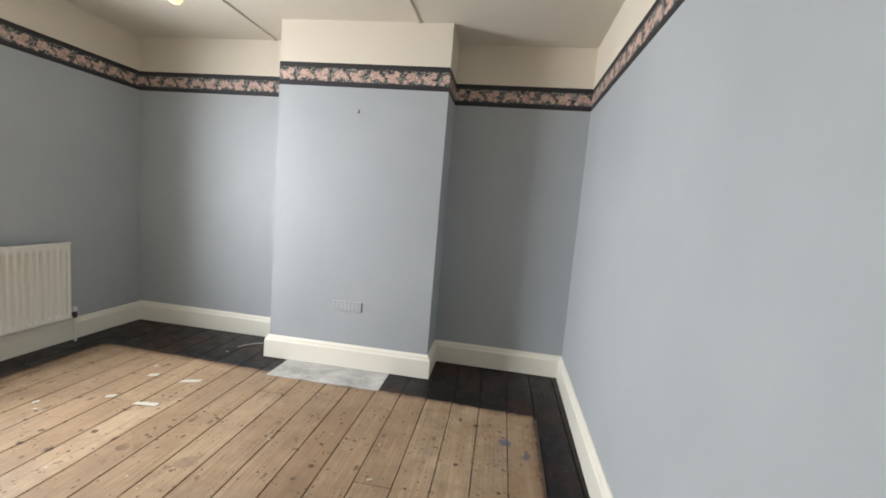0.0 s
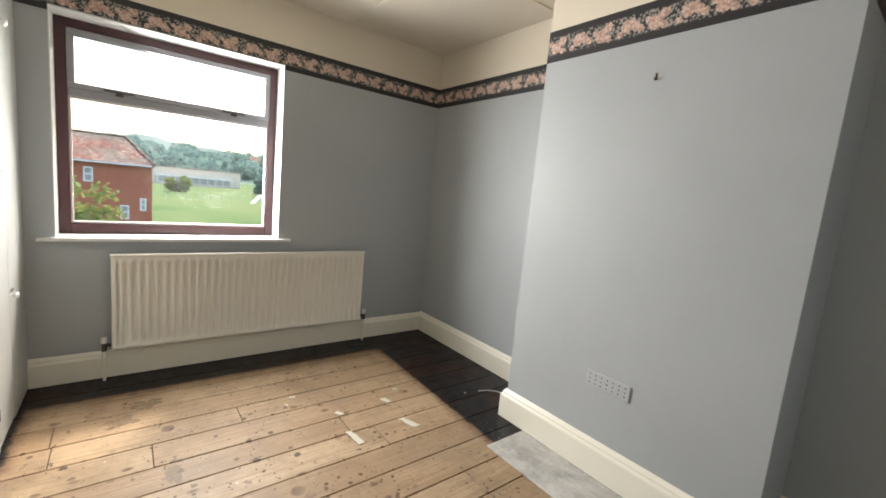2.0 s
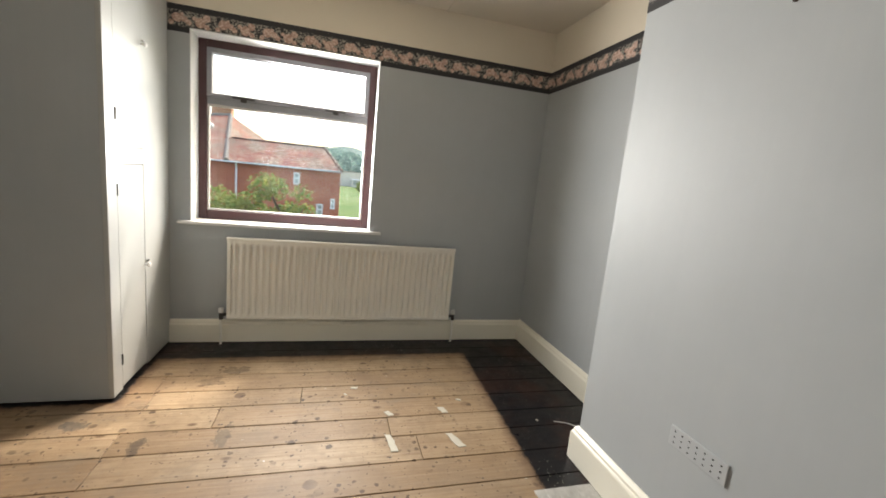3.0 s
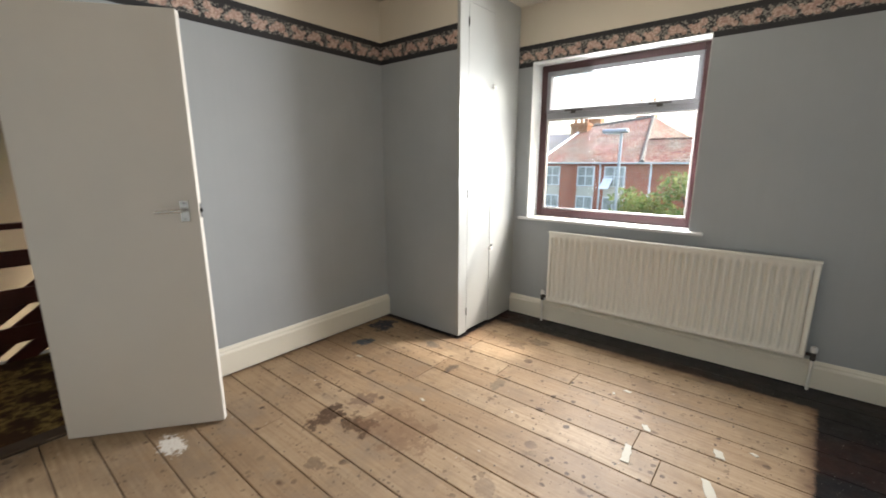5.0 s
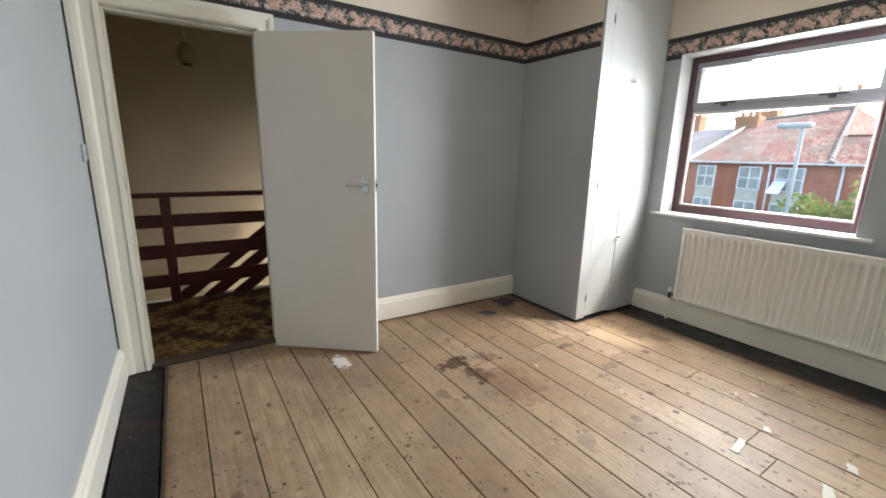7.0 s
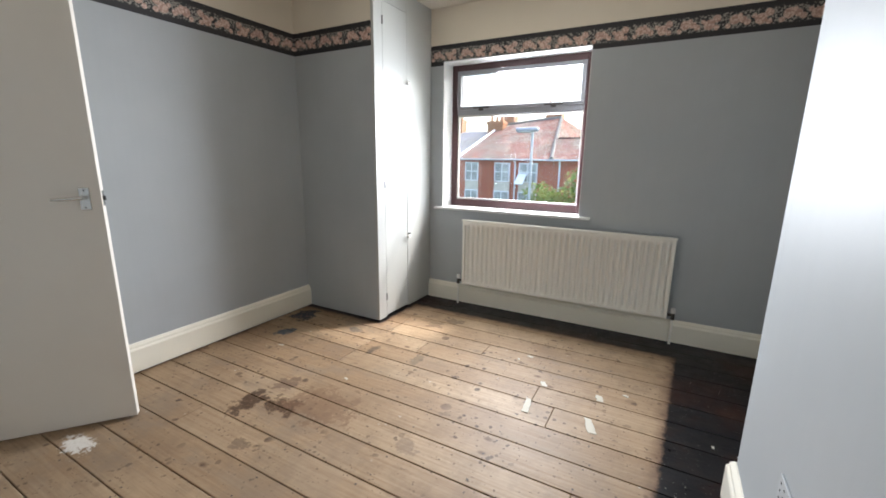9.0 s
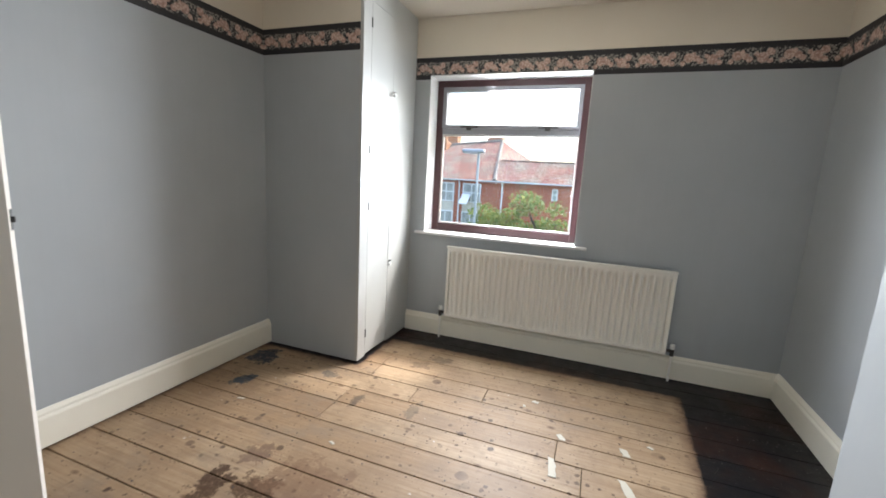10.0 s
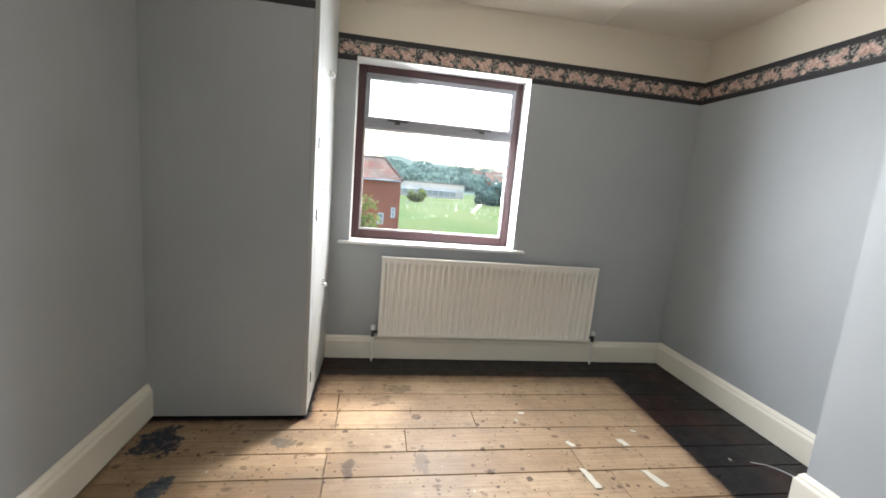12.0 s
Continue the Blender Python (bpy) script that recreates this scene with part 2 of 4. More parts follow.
    for cx, cy, rx, ry, cut, seed, tone in (
            (-1.21, 0.60, 0.17, 0.10, 0.9, 17.0, (0.055, 0.028, 0.016)), (-1.27, 0.79, 0.10, 0.15, 0.9, 15.0, (0.07, 0.037, 0.02)), (-1.45, 0.64, 0.10, 0.10, 0.75, 16.0, (0.14, 0.085, 0.06)), (-1.38, 0.98, 0.20, 0.30, 0.6, 12.0, (0.17, 0.095, 0.055)),
            (-1.34, 1.56, 0.07, 0.08, 0.45, 18.0, (0.16, 0.115, 0.085)), (-0.96, 0.87, 0.05, 0.07, 0.6, 22.0, (0.10, 0.065, 0.045)), (-1.05, 1.30, 0.30, 0.25, 0.3, 7.0, (0.26, 0.19, 0.135)),
            (-2.285, -0.13, 0.17, 0.14, 0.95, 11.0, (0.012, 0.024, 0.045)), (-1.97, 0.015, 0.10, 0.085, 0.9, 13.0, (0.02, 0.05, 0.08)),
            (-2.05, 0.785, 0.09, 0.05, 0.7, 14.0, (0.06, 0.045, 0.035)), (-0.585, 0.215, 0.07, 0.13, 0.9, 30.0, (0.74, 0.71, 0.66)),
            (-2.10, 1.15, 0.14, 0.05, 0.55, 12.0, (0.10, 0.08, 0.06)), (-2.80, 1.06, 0.07, 0.10, 0.6, 12.0, (0.10, 0.07, 0.045)),
            (-2.26, 0.45, 0.06, 0.09, 0.6, 15.0, (0.06, 0.065, 0.07)), (-2.66, 0.95, 0.08, 0.10, 0.55, 13.0, (0.11, 0.075, 0.05)),
            (0.18, 2.15, 0.05, 0.06, 0.7, 25.0, (0.06, 0.09, 0.16)), (0.30, 2.05, 0.03, 0.05, 0.7, 27.0, (0.07, 0.09, 0.14))):
        base = k.mix(blot(cx, cy, rx, ry, cut, seed), base, tone)
    # the unstained middle
    wob = k.math("MULTIPLY", k.math("SUBTRACT", k.noise(14, 6, 0.75), 0.5), 0.07)
    d = k.math("MINIMUM", k.math("SUBTRACT", x, STX0), k.math("SUBTRACT", STX1, x))
    d = k.math("MINIMUM", d, k.math("SUBTRACT", k.math("SUBTRACT", 2.52, k.math("MULTIPLY", x, 0.05)), y))
    cup = k.math("MAXIMUM", k.math("SUBTRACT", x, CUX + 0.025), k.math("SUBTRACT", y, CUY + 0.02))
    d = k.math("MINIMUM", d, k.math("ADD", cup, 0.0))
    d = k.math("ADD", d, wob)
    halo = k.ramp(k.math("ADD", k.math("ADD", d, k.math("MULTIPLY", k.math("SUBTRACT", k.noise(5, 6, 0.7), 0.5), 0.12)), 0.5), (0.495, 0.75), (0.555, 0.0))
    base = k.mix(halo, base, (0.12, 0.065, 0.04))
    stain = k.ramp(k.math("ADD", d, 0.5), (0.488, 1.0), (0.508, 0.0))
    worn = k.ramp(k.noise(14, 6, 0.75, k.stretch((1.0, 0.4, 1))), (0.30, 0.93), (0.55, 1.0))
    tar = k.mix(grain, (0.004, 0.0045, 0.006), (0.013, 0.012, 0.013))
    tar = k.mix(k.ramp(k.noise(2.2, 5, 0.65), (0.50, 0.0), (0.66, 0.9)), tar, (0.032, 0.012, 0.008))
    scuff = k.ramp(k.noise(3.0, 8, 0.8, k.stretch((22, 5, 1))), (0.58, 0.0), (0.70, 0.45))
    tar = k.mix(scuff, tar, (0.05, 0.042, 0.04))
    for scale, r in ((24, 0.06), (47, 0.085)):
        tar = k.mix(k.math("MULTIPLY", k.ramp(k.voronoi(scale, wv.outputs[0]), (r, 0.8), (r * 1.4, 0.0)), k.ramp(k.noise(2.0, 3), (0.45, 0.2), (0.6, 1.0))), tar, (0.40, 0.38, 0.34))
    fac = k.math("MULTIPLY", stain, worn)
    k.set("Base Color", k.mix(fac, base, tar))
    k.set("Roughness", k.math("SUBTRACT", k.math("ADD", 0.44, k.math("MULTIPLY", grain, 0.2)), k.math("MULTIPLY", fac, k.ramp(k.noise(9, 6, 0.75), (0.35, 0.02), (0.65, 0.26)))))
    h = k.math("ADD", grain, k.math("MULTIPLY", knots, 0.4))
    return k.bump(h, 0.35, 0.002).m


M_BOARD = board_wood()


def border_paper():
    """Dark border with pink roses and grey-green leaves between two black stripes."""
    k = Mat("border_paper", rough=0.55, spec=0.4)
    x, y, z = k.xyz()
    u = k.math("ADD", x, y)
    v = k.math("DIVIDE", k.math("SUBTRACT", z, BAND0), BAND1 - BAND0)
    p2 = k.vec(u, k.math("SUBTRACT", z, BAND0), 0.0)
    warp = k.t.nodes.new("ShaderNodeVectorMath")
    warp.operation = "ADD"
    k.t.links.new(p2, warp.inputs[0])
    k.t.links.new(k.stretch((0.012, 0.012, 0), k.noise(60, 2, 0.5, p2, out=1)), warp.inputs[1])
    w = warp.outputs[0]
    # rows of roses
    def disc(step, shift, height, size):
        c = k.math("ABSOLUTE", k.math("SUBTRACT", k.math("FRACT", k.math("ADD", k.math("DIVIDE", k.xyz(w)[0], step), shift)), 0.5))
        c = k.math("MULTIPLY", c, step)
        dz = k.math("SUBTRACT", k.xyz(w)[1], height)
        r = k.math("SQRT", k.math("ADD", k.math("MULTIPLY", c, c), k.math("MULTIPLY", dz, dz)))
        return k.math("DIVIDE", r, size)
    H = BAND1 - BAND0
    d = None
    for shift, height, size in ((0.0, 0.47, 0.033), (-0.14, 0.66, 0.024), (-0.15, 0.35, 0.017), (0.13, 0.60, 0.014), (0.5, 0.55, 0.031), (0.34, 0.52, 0.021), (0.62, 0.35, 0.016), (0.40, 0.68, 0.013), (0.25, 0.42, 0.018)):
        e = disc(0.270, shift, H * height, size)
        d = e if d is None else k.math("MINIMUM", d, e)
    petals = k.voronoi(78, w)
    rose = k.mix(k.ramp(petals, (0.20, 0.0), (0.75, 1.0)), (0.66, 0.50, 0.42), (0.38, 0.235, 0.195))
    mid = k.math("ABSOLUTE", k.math("SUBTRACT", v, 0.5))
    lf = k.math("MULTIPLY", k.ramp(k.voronoi(85, w), (0.40, 1.0), (0.60, 0.0)), k.ramp(k.math("ADD", mid, k.math("MULTIPLY", k.noise(60, 2, 0.5, p2), 0.2)), (0.36, 1.0), (0.40, 0.0)))
    ground = k.mix(lf, (0.026, 0.025, 0.028), (0.30, 0.28, 0.25))
    body = k.mix(k.ramp(d, (0.88, 1.0), (1.0, 0.0)), ground, rose)
    edge = k.math("GREATER_THAN", mid, 0.335)
    k.set("Base Color", k.mix(edge, body, (0.022, 0.021, 0.024)))
    return k.bump(k.noise(260, 2), 0.1, 0.0006).m


M_BORDER = border_paper()


def cement():
    k = Mat("hearth_cement", rough=0.75, spec=0.3)
    c = k.mix(k.ramp(k.noise(5, 7, 0.7), (0.38, 0.0), (0.64, 1.0)), (0.33, 0.315, 0.29), (0.56, 0.545, 0.51))
    c = k.mix(k.ramp(k.noise(16, 6, 0.75, k.stretch((1, 2.4, 1))), (0.56, 0.0), (0.68, 0.6)), c, (0.66, 0.65, 0.62))
    c = k.mix(k.ramp(k.voronoi(11), (0.06, 0.7), (0.10, 0.0)), c, (0.12, 0.11, 0.10))
    k.set("Base Color", c)
    return k.bump(k.noise(30, 6, 0.7), 0.5, 0.003).m


M_HEARTH = cement()
M_BEAD = paint("pale_bead", (0.55, 0.52, 0.50), 0.4, 0.1, 0.05, 60)
M_STAY = Mat("dark_metal", (0.05, 0.045, 0.042), 0.65, 0.2).m
M_BRASS = Mat("aged_brass", (0.07, 0.05, 0.03), 0.5, 0.5).m
M_VENT = paint("vent_paint", (0.415, 0.437, 0.452), 0.5, 0.05, 0.2, 160)
M_FLAKE = paint("old_white_paint", (0.56, 0.52, 0.43), 0.7, 0.12, 0.3, 90)
M_OLDWOOD = paint("old_wood", (0.10, 0.065, 0.04), 0.7, 0.4, 0.4, 60)
M_GLOBE = paint("amber_glass", (0.42, 0.33, 0.20), 0.2, 0.3, 0.1, 30)
M_WHITE = paint("white_plastic", (0.78, 0.78, 0.78), 0.4, 0.05, 0.05, 20)
M_PANE = paint("curtained_glass", (0.42, 0.42, 0.39), 0.45, 0.5, 0.0, 3)
M_RENDER = paint("beige_render", (0.64, 0.58, 0.48), 0.85, 0.15, 0.2, 8)
M_RIDGE = paint("ridge_mortar", (0.24, 0.22, 0.19), 0.85, 0.2, 0.2, 8)
M_POT = paint("clay_pot", (0.55, 0.30, 0.16), 0.8, 0.15, 0.1, 20)
M_CHIM = paint("orange_brick", (0.48, 0.24, 0.12), 0.85, 0.25, 0.3, 9)
M_GALV = Mat("galvanised_steel", (0.50, 0.53, 0.55), 0.45, 0.6).m
M_LAMPHEAD = paint("lamp_head_grey", (0.45, 0.47, 0.49), 0.5, 0.05, 0.05, 20)
M_ROAD = paint("asphalt", (0.055, 0.055, 0.058), 0.9, 0.25, 0.4, 40)


def carpet():
    k = Mat("patterned_carpet", rough=0.95, spec=0.1)
    patch = k.ramp(k.noise(5.0, 5, 0.6), (0.44, 0.0), (0.54, 1.0))
    gold = k.mix(k.ramp(k.noise(24, 4, 0.7), (0.42, 0.0), (0.58, 1.0)), (0.44, 0.29, 0.10), (0.14, 0.085, 0.035))
    k.set("Base Color", k.mix(patch, (0.09, 0.048, 0.026), gold))
    return k.bump(k.noise(400, 2), 0.8, 0.004).m


M_CARPET = carpet()


def grass():
    k = Mat("field_grass", rough=0.95, spec=0.1)
    c = k.mix(k.ramp(k.noise(0.06, 5, 0.6), (0.38, 0.0), (0.62, 1.0)), (0.045, 0.115, 0.025), (0.105, 0.145, 0.05))
    k.set("Base Color", k.mix(k.ramp(k.noise(0.9, 4, 0.6), (0.4, 0.0), (0.7, 0.5)), c, (0.11, 0.125, 0.06)))
    return k.bump(k.noise(6, 4), 0.6, 0.05).m


M_GRASS = grass()


def masonry(name, c1, c2, mortar, scale, bw, bh, gap):
    k = Mat(name, rough=0.88, spec=0.25)
    x, y, z = k.xyz()
    n = k.t.nodes.new("ShaderNodeTexBrick")
    n.inputs["Scale"].default_value, n.inputs["Brick Width"].default_value, n.inputs["Row Height"].default_value, n.inputs["Mortar Size"].default_value = scale, bw, bh, gap
    n.inputs["Color1"].default_value, n.inputs["Color2"].default_value, n.inputs["Mortar"].default_value = (*c1, 1), (*c2, 1), (*mortar, 1)
    k.t.links.new(k.vec(k.math("ADD", y, k.math("MULTIPLY", x, 0.7)), z, 0.0), n.inputs["Vector"])
    k.set("Base Color", k.mix(k.ramp(k.noise(0.7, 5, 0.6), (0.4, 0.0), (0.75, 0.5)), n.outputs[0], tuple(v * 0.75 for v in c2)))
    return k.bump(n.outputs[1], -0.4, 0.01).m


M_BRICK = masonry("red_brick", (0.50, 0.125, 0.06), (0.42, 0.10, 0.048), (0.36, 0.26, 0.20), 1.0, 0.225, 0.075, 0.008)


def tiles(name, c1, c2, lichen):
    """Small tiles in courses, with weathered patches and pale lichen."""
    k = Mat(name, rough=0.9, spec=0.2)
    x, y, z = k.xyz()
    course = k.math("MULTIPLY", z, 9.0)
    rows = k.math("FRACT", course)
    cols = k.math("FRACT", k.math("ADD", k.math("MULTIPLY", y, 5.5), k.math("MULTIPLY", k.math("FLOOR", course), 0.5)))
    c = k.mix(k.ramp(k.noise(5.0, 3, 0.7), (0.35, 0.0), (0.65, 1.0)), c1, c2)
    c = k.mix(k.ramp(k.noise(0.55, 5, 0.7), (0.44, 0.0), (0.60, 0.75)), c, (0.13, 0.125, 0.10))
    specks = k.math("MULTIPLY", k.ramp(k.noise(6.5, 4, 0.8), (0.50, 0.0), (0.56, 0.9)), k.ramp(k.noise(0.8, 4, 0.65), (0.38, 0.15), (0.60, 1.0)))
    c = k.mix(specks, c, lichen)
    joint = k.math("MAXIMUM", k.math("LESS_THAN", rows, 0.16), k.math("MULTIPLY", k.math("LESS_THAN", cols, 0.07), 0.6))
    k.set("Base Color", k.mix(k.math("MULTIPLY", joint, 0.45), c, (0.05, 0.03, 0.03)))
    return k.bump(rows, 0.6, 0.03).m


M_ROOF = tiles("clay_tiles", (0.26, 0.075, 0.045), (0.12, 0.055, 0.042), (0.40, 0.36, 0.29))
M_SLATE = tiles("slates", (0.16, 0.16, 0.18), (0.22, 0.22, 0.23), (0.30, 0.29, 0.27))


def foliage(name, c1, c2):
    k = Mat(name, rough=0.7, spec=0.2)
    n = k.t.nodes.new("ShaderNodeNewGeometry")
    c = k.mix(n.outputs["Random Per Island"], c1, c2)
    k.set("Base Color", c)
    tl, mx = k.t.nodes.new("ShaderNodeBsdfTranslucent"), k.t.nodes.new("ShaderNodeMixShader")
    mx.inputs[0].default_value = 0.45
    k.put(tl.inputs["Color"], c)
    k.t.links.new(k.b.outputs[0], mx.inputs[1]), k.t.links.new(tl.outputs[0], mx.inputs[2])
    k.t.links.new(mx.outputs[0], k.t.nodes["Material Output"].inputs[0])
    return k.m


M_LEAF = foliage("tree_leaves", (0.12, 0.20, 0.05), (0.30, 0.30, 0.10))
# distance haze is mixed into these pale blue-green leaf colours
M_WOOD = foliage("haze_tinted_foliage", (0.11, 0.19, 0.18), (0.18, 0.27, 0.22))

# ---- structure ----
def structure(name, bm, material, label, parent=None):
    return tagged(part(name, bm, material, parent, label), kind="structure", category=name.split("_")[0])


def prism(poly, z0, z1, bm=None):
    return extrude(bm or bmesh.new(), poly, "Z", z0, z1)


def sweep(p0, p1, profile, s0=1, s1=1, bm=None):
    """A moulding along a wall from p0 to p1, the room on its left. Profile: (depth, height). s: 1 inner mitre, -1 outer mitre, 0 square."""
    bm = bm or bmesh.new()
    a, b = Vector((*p0, 0)), Vector((*p1, 0))
    d = (b - a).normalized()
    n = Vector((-d.y, d.x, 0))
    va = [bm.verts.new(a + n * w + d * (w * s0) + Vector((0, 0, h))) for w, h in profile]
    vb = [bm.verts.new(b + n * w - d * (w * s1) + Vector((0, 0, h))) for w, h in profile]
    m = len(profile)
    for i in range(m):
        bm.faces.new((va[i], va[(i + 1) % m], vb[(i + 1) % m], vb[i]))
    bm.faces.new(va[::-1]), bm.faces.new(vb)
    bmesh.ops.recalc_face_normals(bm, faces=bm.faces)
    return bm


T = 0.12
XO = XW - 0.28
bm = bmesh.new()
box(bm, XO, XW, YS - T, WY0, 0, CEIL), box(bm, XO, XW, WY1, NW[1] + T, 0, CEIL)
box(bm, XO, XW, WY0, WY1, 0, WZ0 - 0.026), box(bm, XO, XW, WY0, WY1, WZ1, CEIL)
structure("wall_west", bm, M_WALL, "blue-grey painted outer wall with a cream top and a window")
structure("wall_north", prism([NW, NE, (NE[0], NE[1] + T), (NW[0], NW[1] + T)], 0, CEIL), M_WALL, "blue-grey painted wall with a cream top beside the chimney breast")
structure("chimney_breast", prism([(CHX0, CHY), (CHX1, CHY), (CHX1, north(CHX1)), (CHX0, north(CHX0))], 0, CEIL), M_WALL, "blue-grey painted chimney breast with a cream top")
structure("wall_east", prism([SE, (SE[0] + T, SE[1]), (NE[0] + T, NE[1]), NE], 0, CEIL), M_WALL, "blue-grey painted plain wall with a cream top")
bm = bmesh.new()
LX = 0.028
box(bm, XW, DX0 - LX, YS - T, YS, 0, CEIL), box(bm, DX1 + LX, SE[0] + T, YS - T, YS, 0, CEIL), box(bm, DX0 - LX, DX1 + LX, YS - T, YS, DZ + LX, CEIL)
structure("wall_south", bm, M_WALL, "blue-grey painted wall with a cream top and the doorway")
structure("ceiling", B(XO, 0.9, YS - T, NW[1] + T, CEIL, CEIL + 0.1), M_CEIL, "white painted papered ceiling with thin battens")
structure("wall_cupboard", B(CUX - 0.05, CUX, YS, CUY - 0.022, 0.012, CEIL), M_WALL, "blue-grey painted side wall of the built-in cupboard with a cream top")


def batten(x0, x1, y0, y1):
    structure("ceiling_batten", B(x0, x1, y0, y1, CEIL - 0.009, CEIL, bevel=0.003), M_CEIL, "thin white painted batten on the ceiling")


batten(XW, -2.003, 2.360, 2.388), batten(-1.975, -0.686, 2.360, 2.388), batten(-0.658, 0.58, 2.360, 2.388)
batten(-2.003, -1.975, YS, north(-2.0)), batten(-0.686, -0.658, YS, CHY)

# skirting boards, set end to end with mitres
SK = [(0, 0.004), (0.029, 0.004), (0.029, 0.140), (0.026, 0.148), (0.021, 0.154), (0.019, 0.166), (0.011, 0.176), (0.006, 0.182), (0, 0.182)]
NL, NR = (CHX0, north(CHX0)), (CHX1, north(CHX1))
AO = 0.088
RUNS = [
    (NW, (XW, CUY), 1, 0), (NL, NW, 1, 1), ((CHX0, CHY), NL, -1, 1), ((CHX1, CHY), (CHX0, CHY), -1, -1), (NR, (CHX1, CHY), 1, -1),
    (NE, NR, 1, 1), (SE, NE, 1, 1), ((CUX, YS), (DX0 - AO, YS), 0, 0),
]
for p, q, s0, s1 in RUNS:
    rise = 0.014 if p == (CUX, YS) else 0.0
    structure("baseboard", sweep(p, q, [(w, h * (0.95 if p == NW else 1.0) + rise) for w, h in SK], s0, s1), M_TRIM, "cream gloss skirting board with a moulded top")

# wallpaper border
def border(p, q, s0=1, s1=1, z0=BAND0, z1=BAND1):
    structure("trim", sweep(p, q, [(0, z0), (0.0015, z0), (0.0015, z1), (0, z1)], s0, s1), M_BORDER, "dark wallpaper border with pink roses and leaves")


border((XW, WY0), (XW, CUY), 0, 0), border((XW, WY1), (XW, WY0), 0, 0, WZ1 + 0.004), border(NW, (XW, WY1), 1, 0)
for p, q, s0, s1 in RUNS[1:7]:
    border(p, q, s0, s1)
border((CUX, YS), SE, 1, 1), border((CUX, CUY - 0.022), (CUX, YS), 0, 1)

# ---- window ----
win = tagged(thing("window_1", (XW - 0.18, (WY0 + WY1) / 2, WZ0), "mahogany-brown framed window with a fixed pane and a top light", "window"), kind="structure")
fx0, fx1 = XW - 0.235, XW - 0.165
F = 0.058
for a in ((WY0, WY0 + F, WZ0, WZ1), (WY1 - F, WY1, WZ0, WZ1), (WY0 + F, WY1 - F, WZ0, WZ0 + F + 0.004), (WY0 + F, WY1 - F, WZ1 - F, WZ1)):
    part("window_frame", B(fx0, fx1, *a, bevel=0.005), M_FRAME, win)
part("transom", B(fx0, fx1, WY0 + F, WY1 - F, 1.715, 1.762, bevel=0.005), M_SASH, win, "transom coloured grey for the window's glare")
SA, S = (WY0 + F, WY1 - F), 0.034
sash = part("sash", B(fx0 + 0.02, fx1 + 0.012, SA[0], SA[1], 1.762, 1.790, bevel=0.004), M_SASH, win, "top light sash coloured grey for the window's glare")
for a in ((SA[0], SA[0] + S, 1.790, WZ1 - F - S), (SA[1] - S, SA[1], 1.790, WZ1 - F - S), (SA[0], SA[1], WZ1 - F - S, WZ1 - F)):
    part("sash_rail", B(fx0 + 0.02, fx1 + 0.012, *a, bevel=0.004), M_SASH, sash)
for a in ((SA[0], SA[0] + 0.014, WZ0 + F + 0.018, 1.701), (SA[1] - 0.014, SA[1], WZ0 + F + 0.018, 1.701), (SA[0], SA[1], WZ0 + F + 0.004, WZ0 + F + 0.018), (SA[0], SA[1], 1.701, 1.715)):
    part("glazing_bead", B(fx0 + 0.03, fx1 - 0.01, *a, bevel=0.003), M_BEAD, win, "pale glazing bead")
for z0, z1 in ((WZ0 + F, 1.718), (1.780, WZ1 - F - 0.01)):
    g = part("pane", B(fx0 + 0.038, fx0 + 0.043, SA[0], SA[1], z0, z1), M_GLASS, win)
    g.visible_shadow = False
for y in (WY0 + 0.30, WY1 - 0.30):
    st = part("casement_stay", box(B(fx1 + 0.012, fx1 + 0.024, y - 0.075, y + 0.075, 1.768, 1.780, bevel=0.003), fx1 + 0.012, fx1 + 0.03, y - 0.02, y + 0.02, 1.748, 1.768, bevel=0.004), M_STAY, win, "dark metal stay")
structure("window_sill", B(fx1, XW + 0.036, WY0 - 0.075, WY1 + 0.085, WZ0 - 0.024, WZ0 - 0.001, bevel=0.007, seg=3), M_SILL, "white painted window board with rounded front edge")
for n, a in (("reveal", (WY0 - 0.0, WY0 + 0.005, WZ0, WZ1)), ("reveal", (WY1 - 0.005, WY1, WZ0, WZ1)), ("reveal", (WY0 + 0.005, WY1 - 0.005, WZ1 - 0.005, WZ1))):
    structure("trim_reveal", B(fx1 + 0.001, XW + 0.003, *a), M_SILL, "white painted plaster lining of the window opening")
structure("outer_sill", B(XO - 0.06, fx0, WY0 - 0.05, WY1 + 0.05, WZ0 - 0.07, WZ0 - 0.002, bevel=0.006), M_HEARTH, "grey cement sill outside the window")

# ---- door and its frame ----
frame_thing = tagged(thing("door_frame", ((DX0 + DX1) / 2, YS - T / 2, 0), "cream painted door frame with stepped architrave", "door frame"), kind="structure")
for a in ((DX0 - LX, DX0, 0, DZ), (DX1, DX1 + LX, 0, DZ), (DX0 - LX, DX1 + LX, DZ, DZ + LX)):
    part("lining", B(a[0], a[1], YS - T - 0.004, YS + 0.003, a[2] + 0.002, a[3]), M_TRIM, frame_thing)
for a in ((DX0, DX0 + 0.013, 0, DZ), (DX1 - 0.013, DX1, 0, DZ), (DX0 + 0.013, DX1 - 0.013, DZ - 0.013, DZ)):
    part("door_stop", B(a[0], a[1], YS - T, YS - 0.046, a[2] + 0.002, a[3], bevel=0.002), M_TRIM, frame_thing)
AR = [(0, 0.0), (0.016, 0.0), (0.018, 0.012), (0.012, 0.018), (0.012, 0.050), (0.020, 0.060), (0.024, 0.075), (0.024, 0.090), (0, 0.090)]


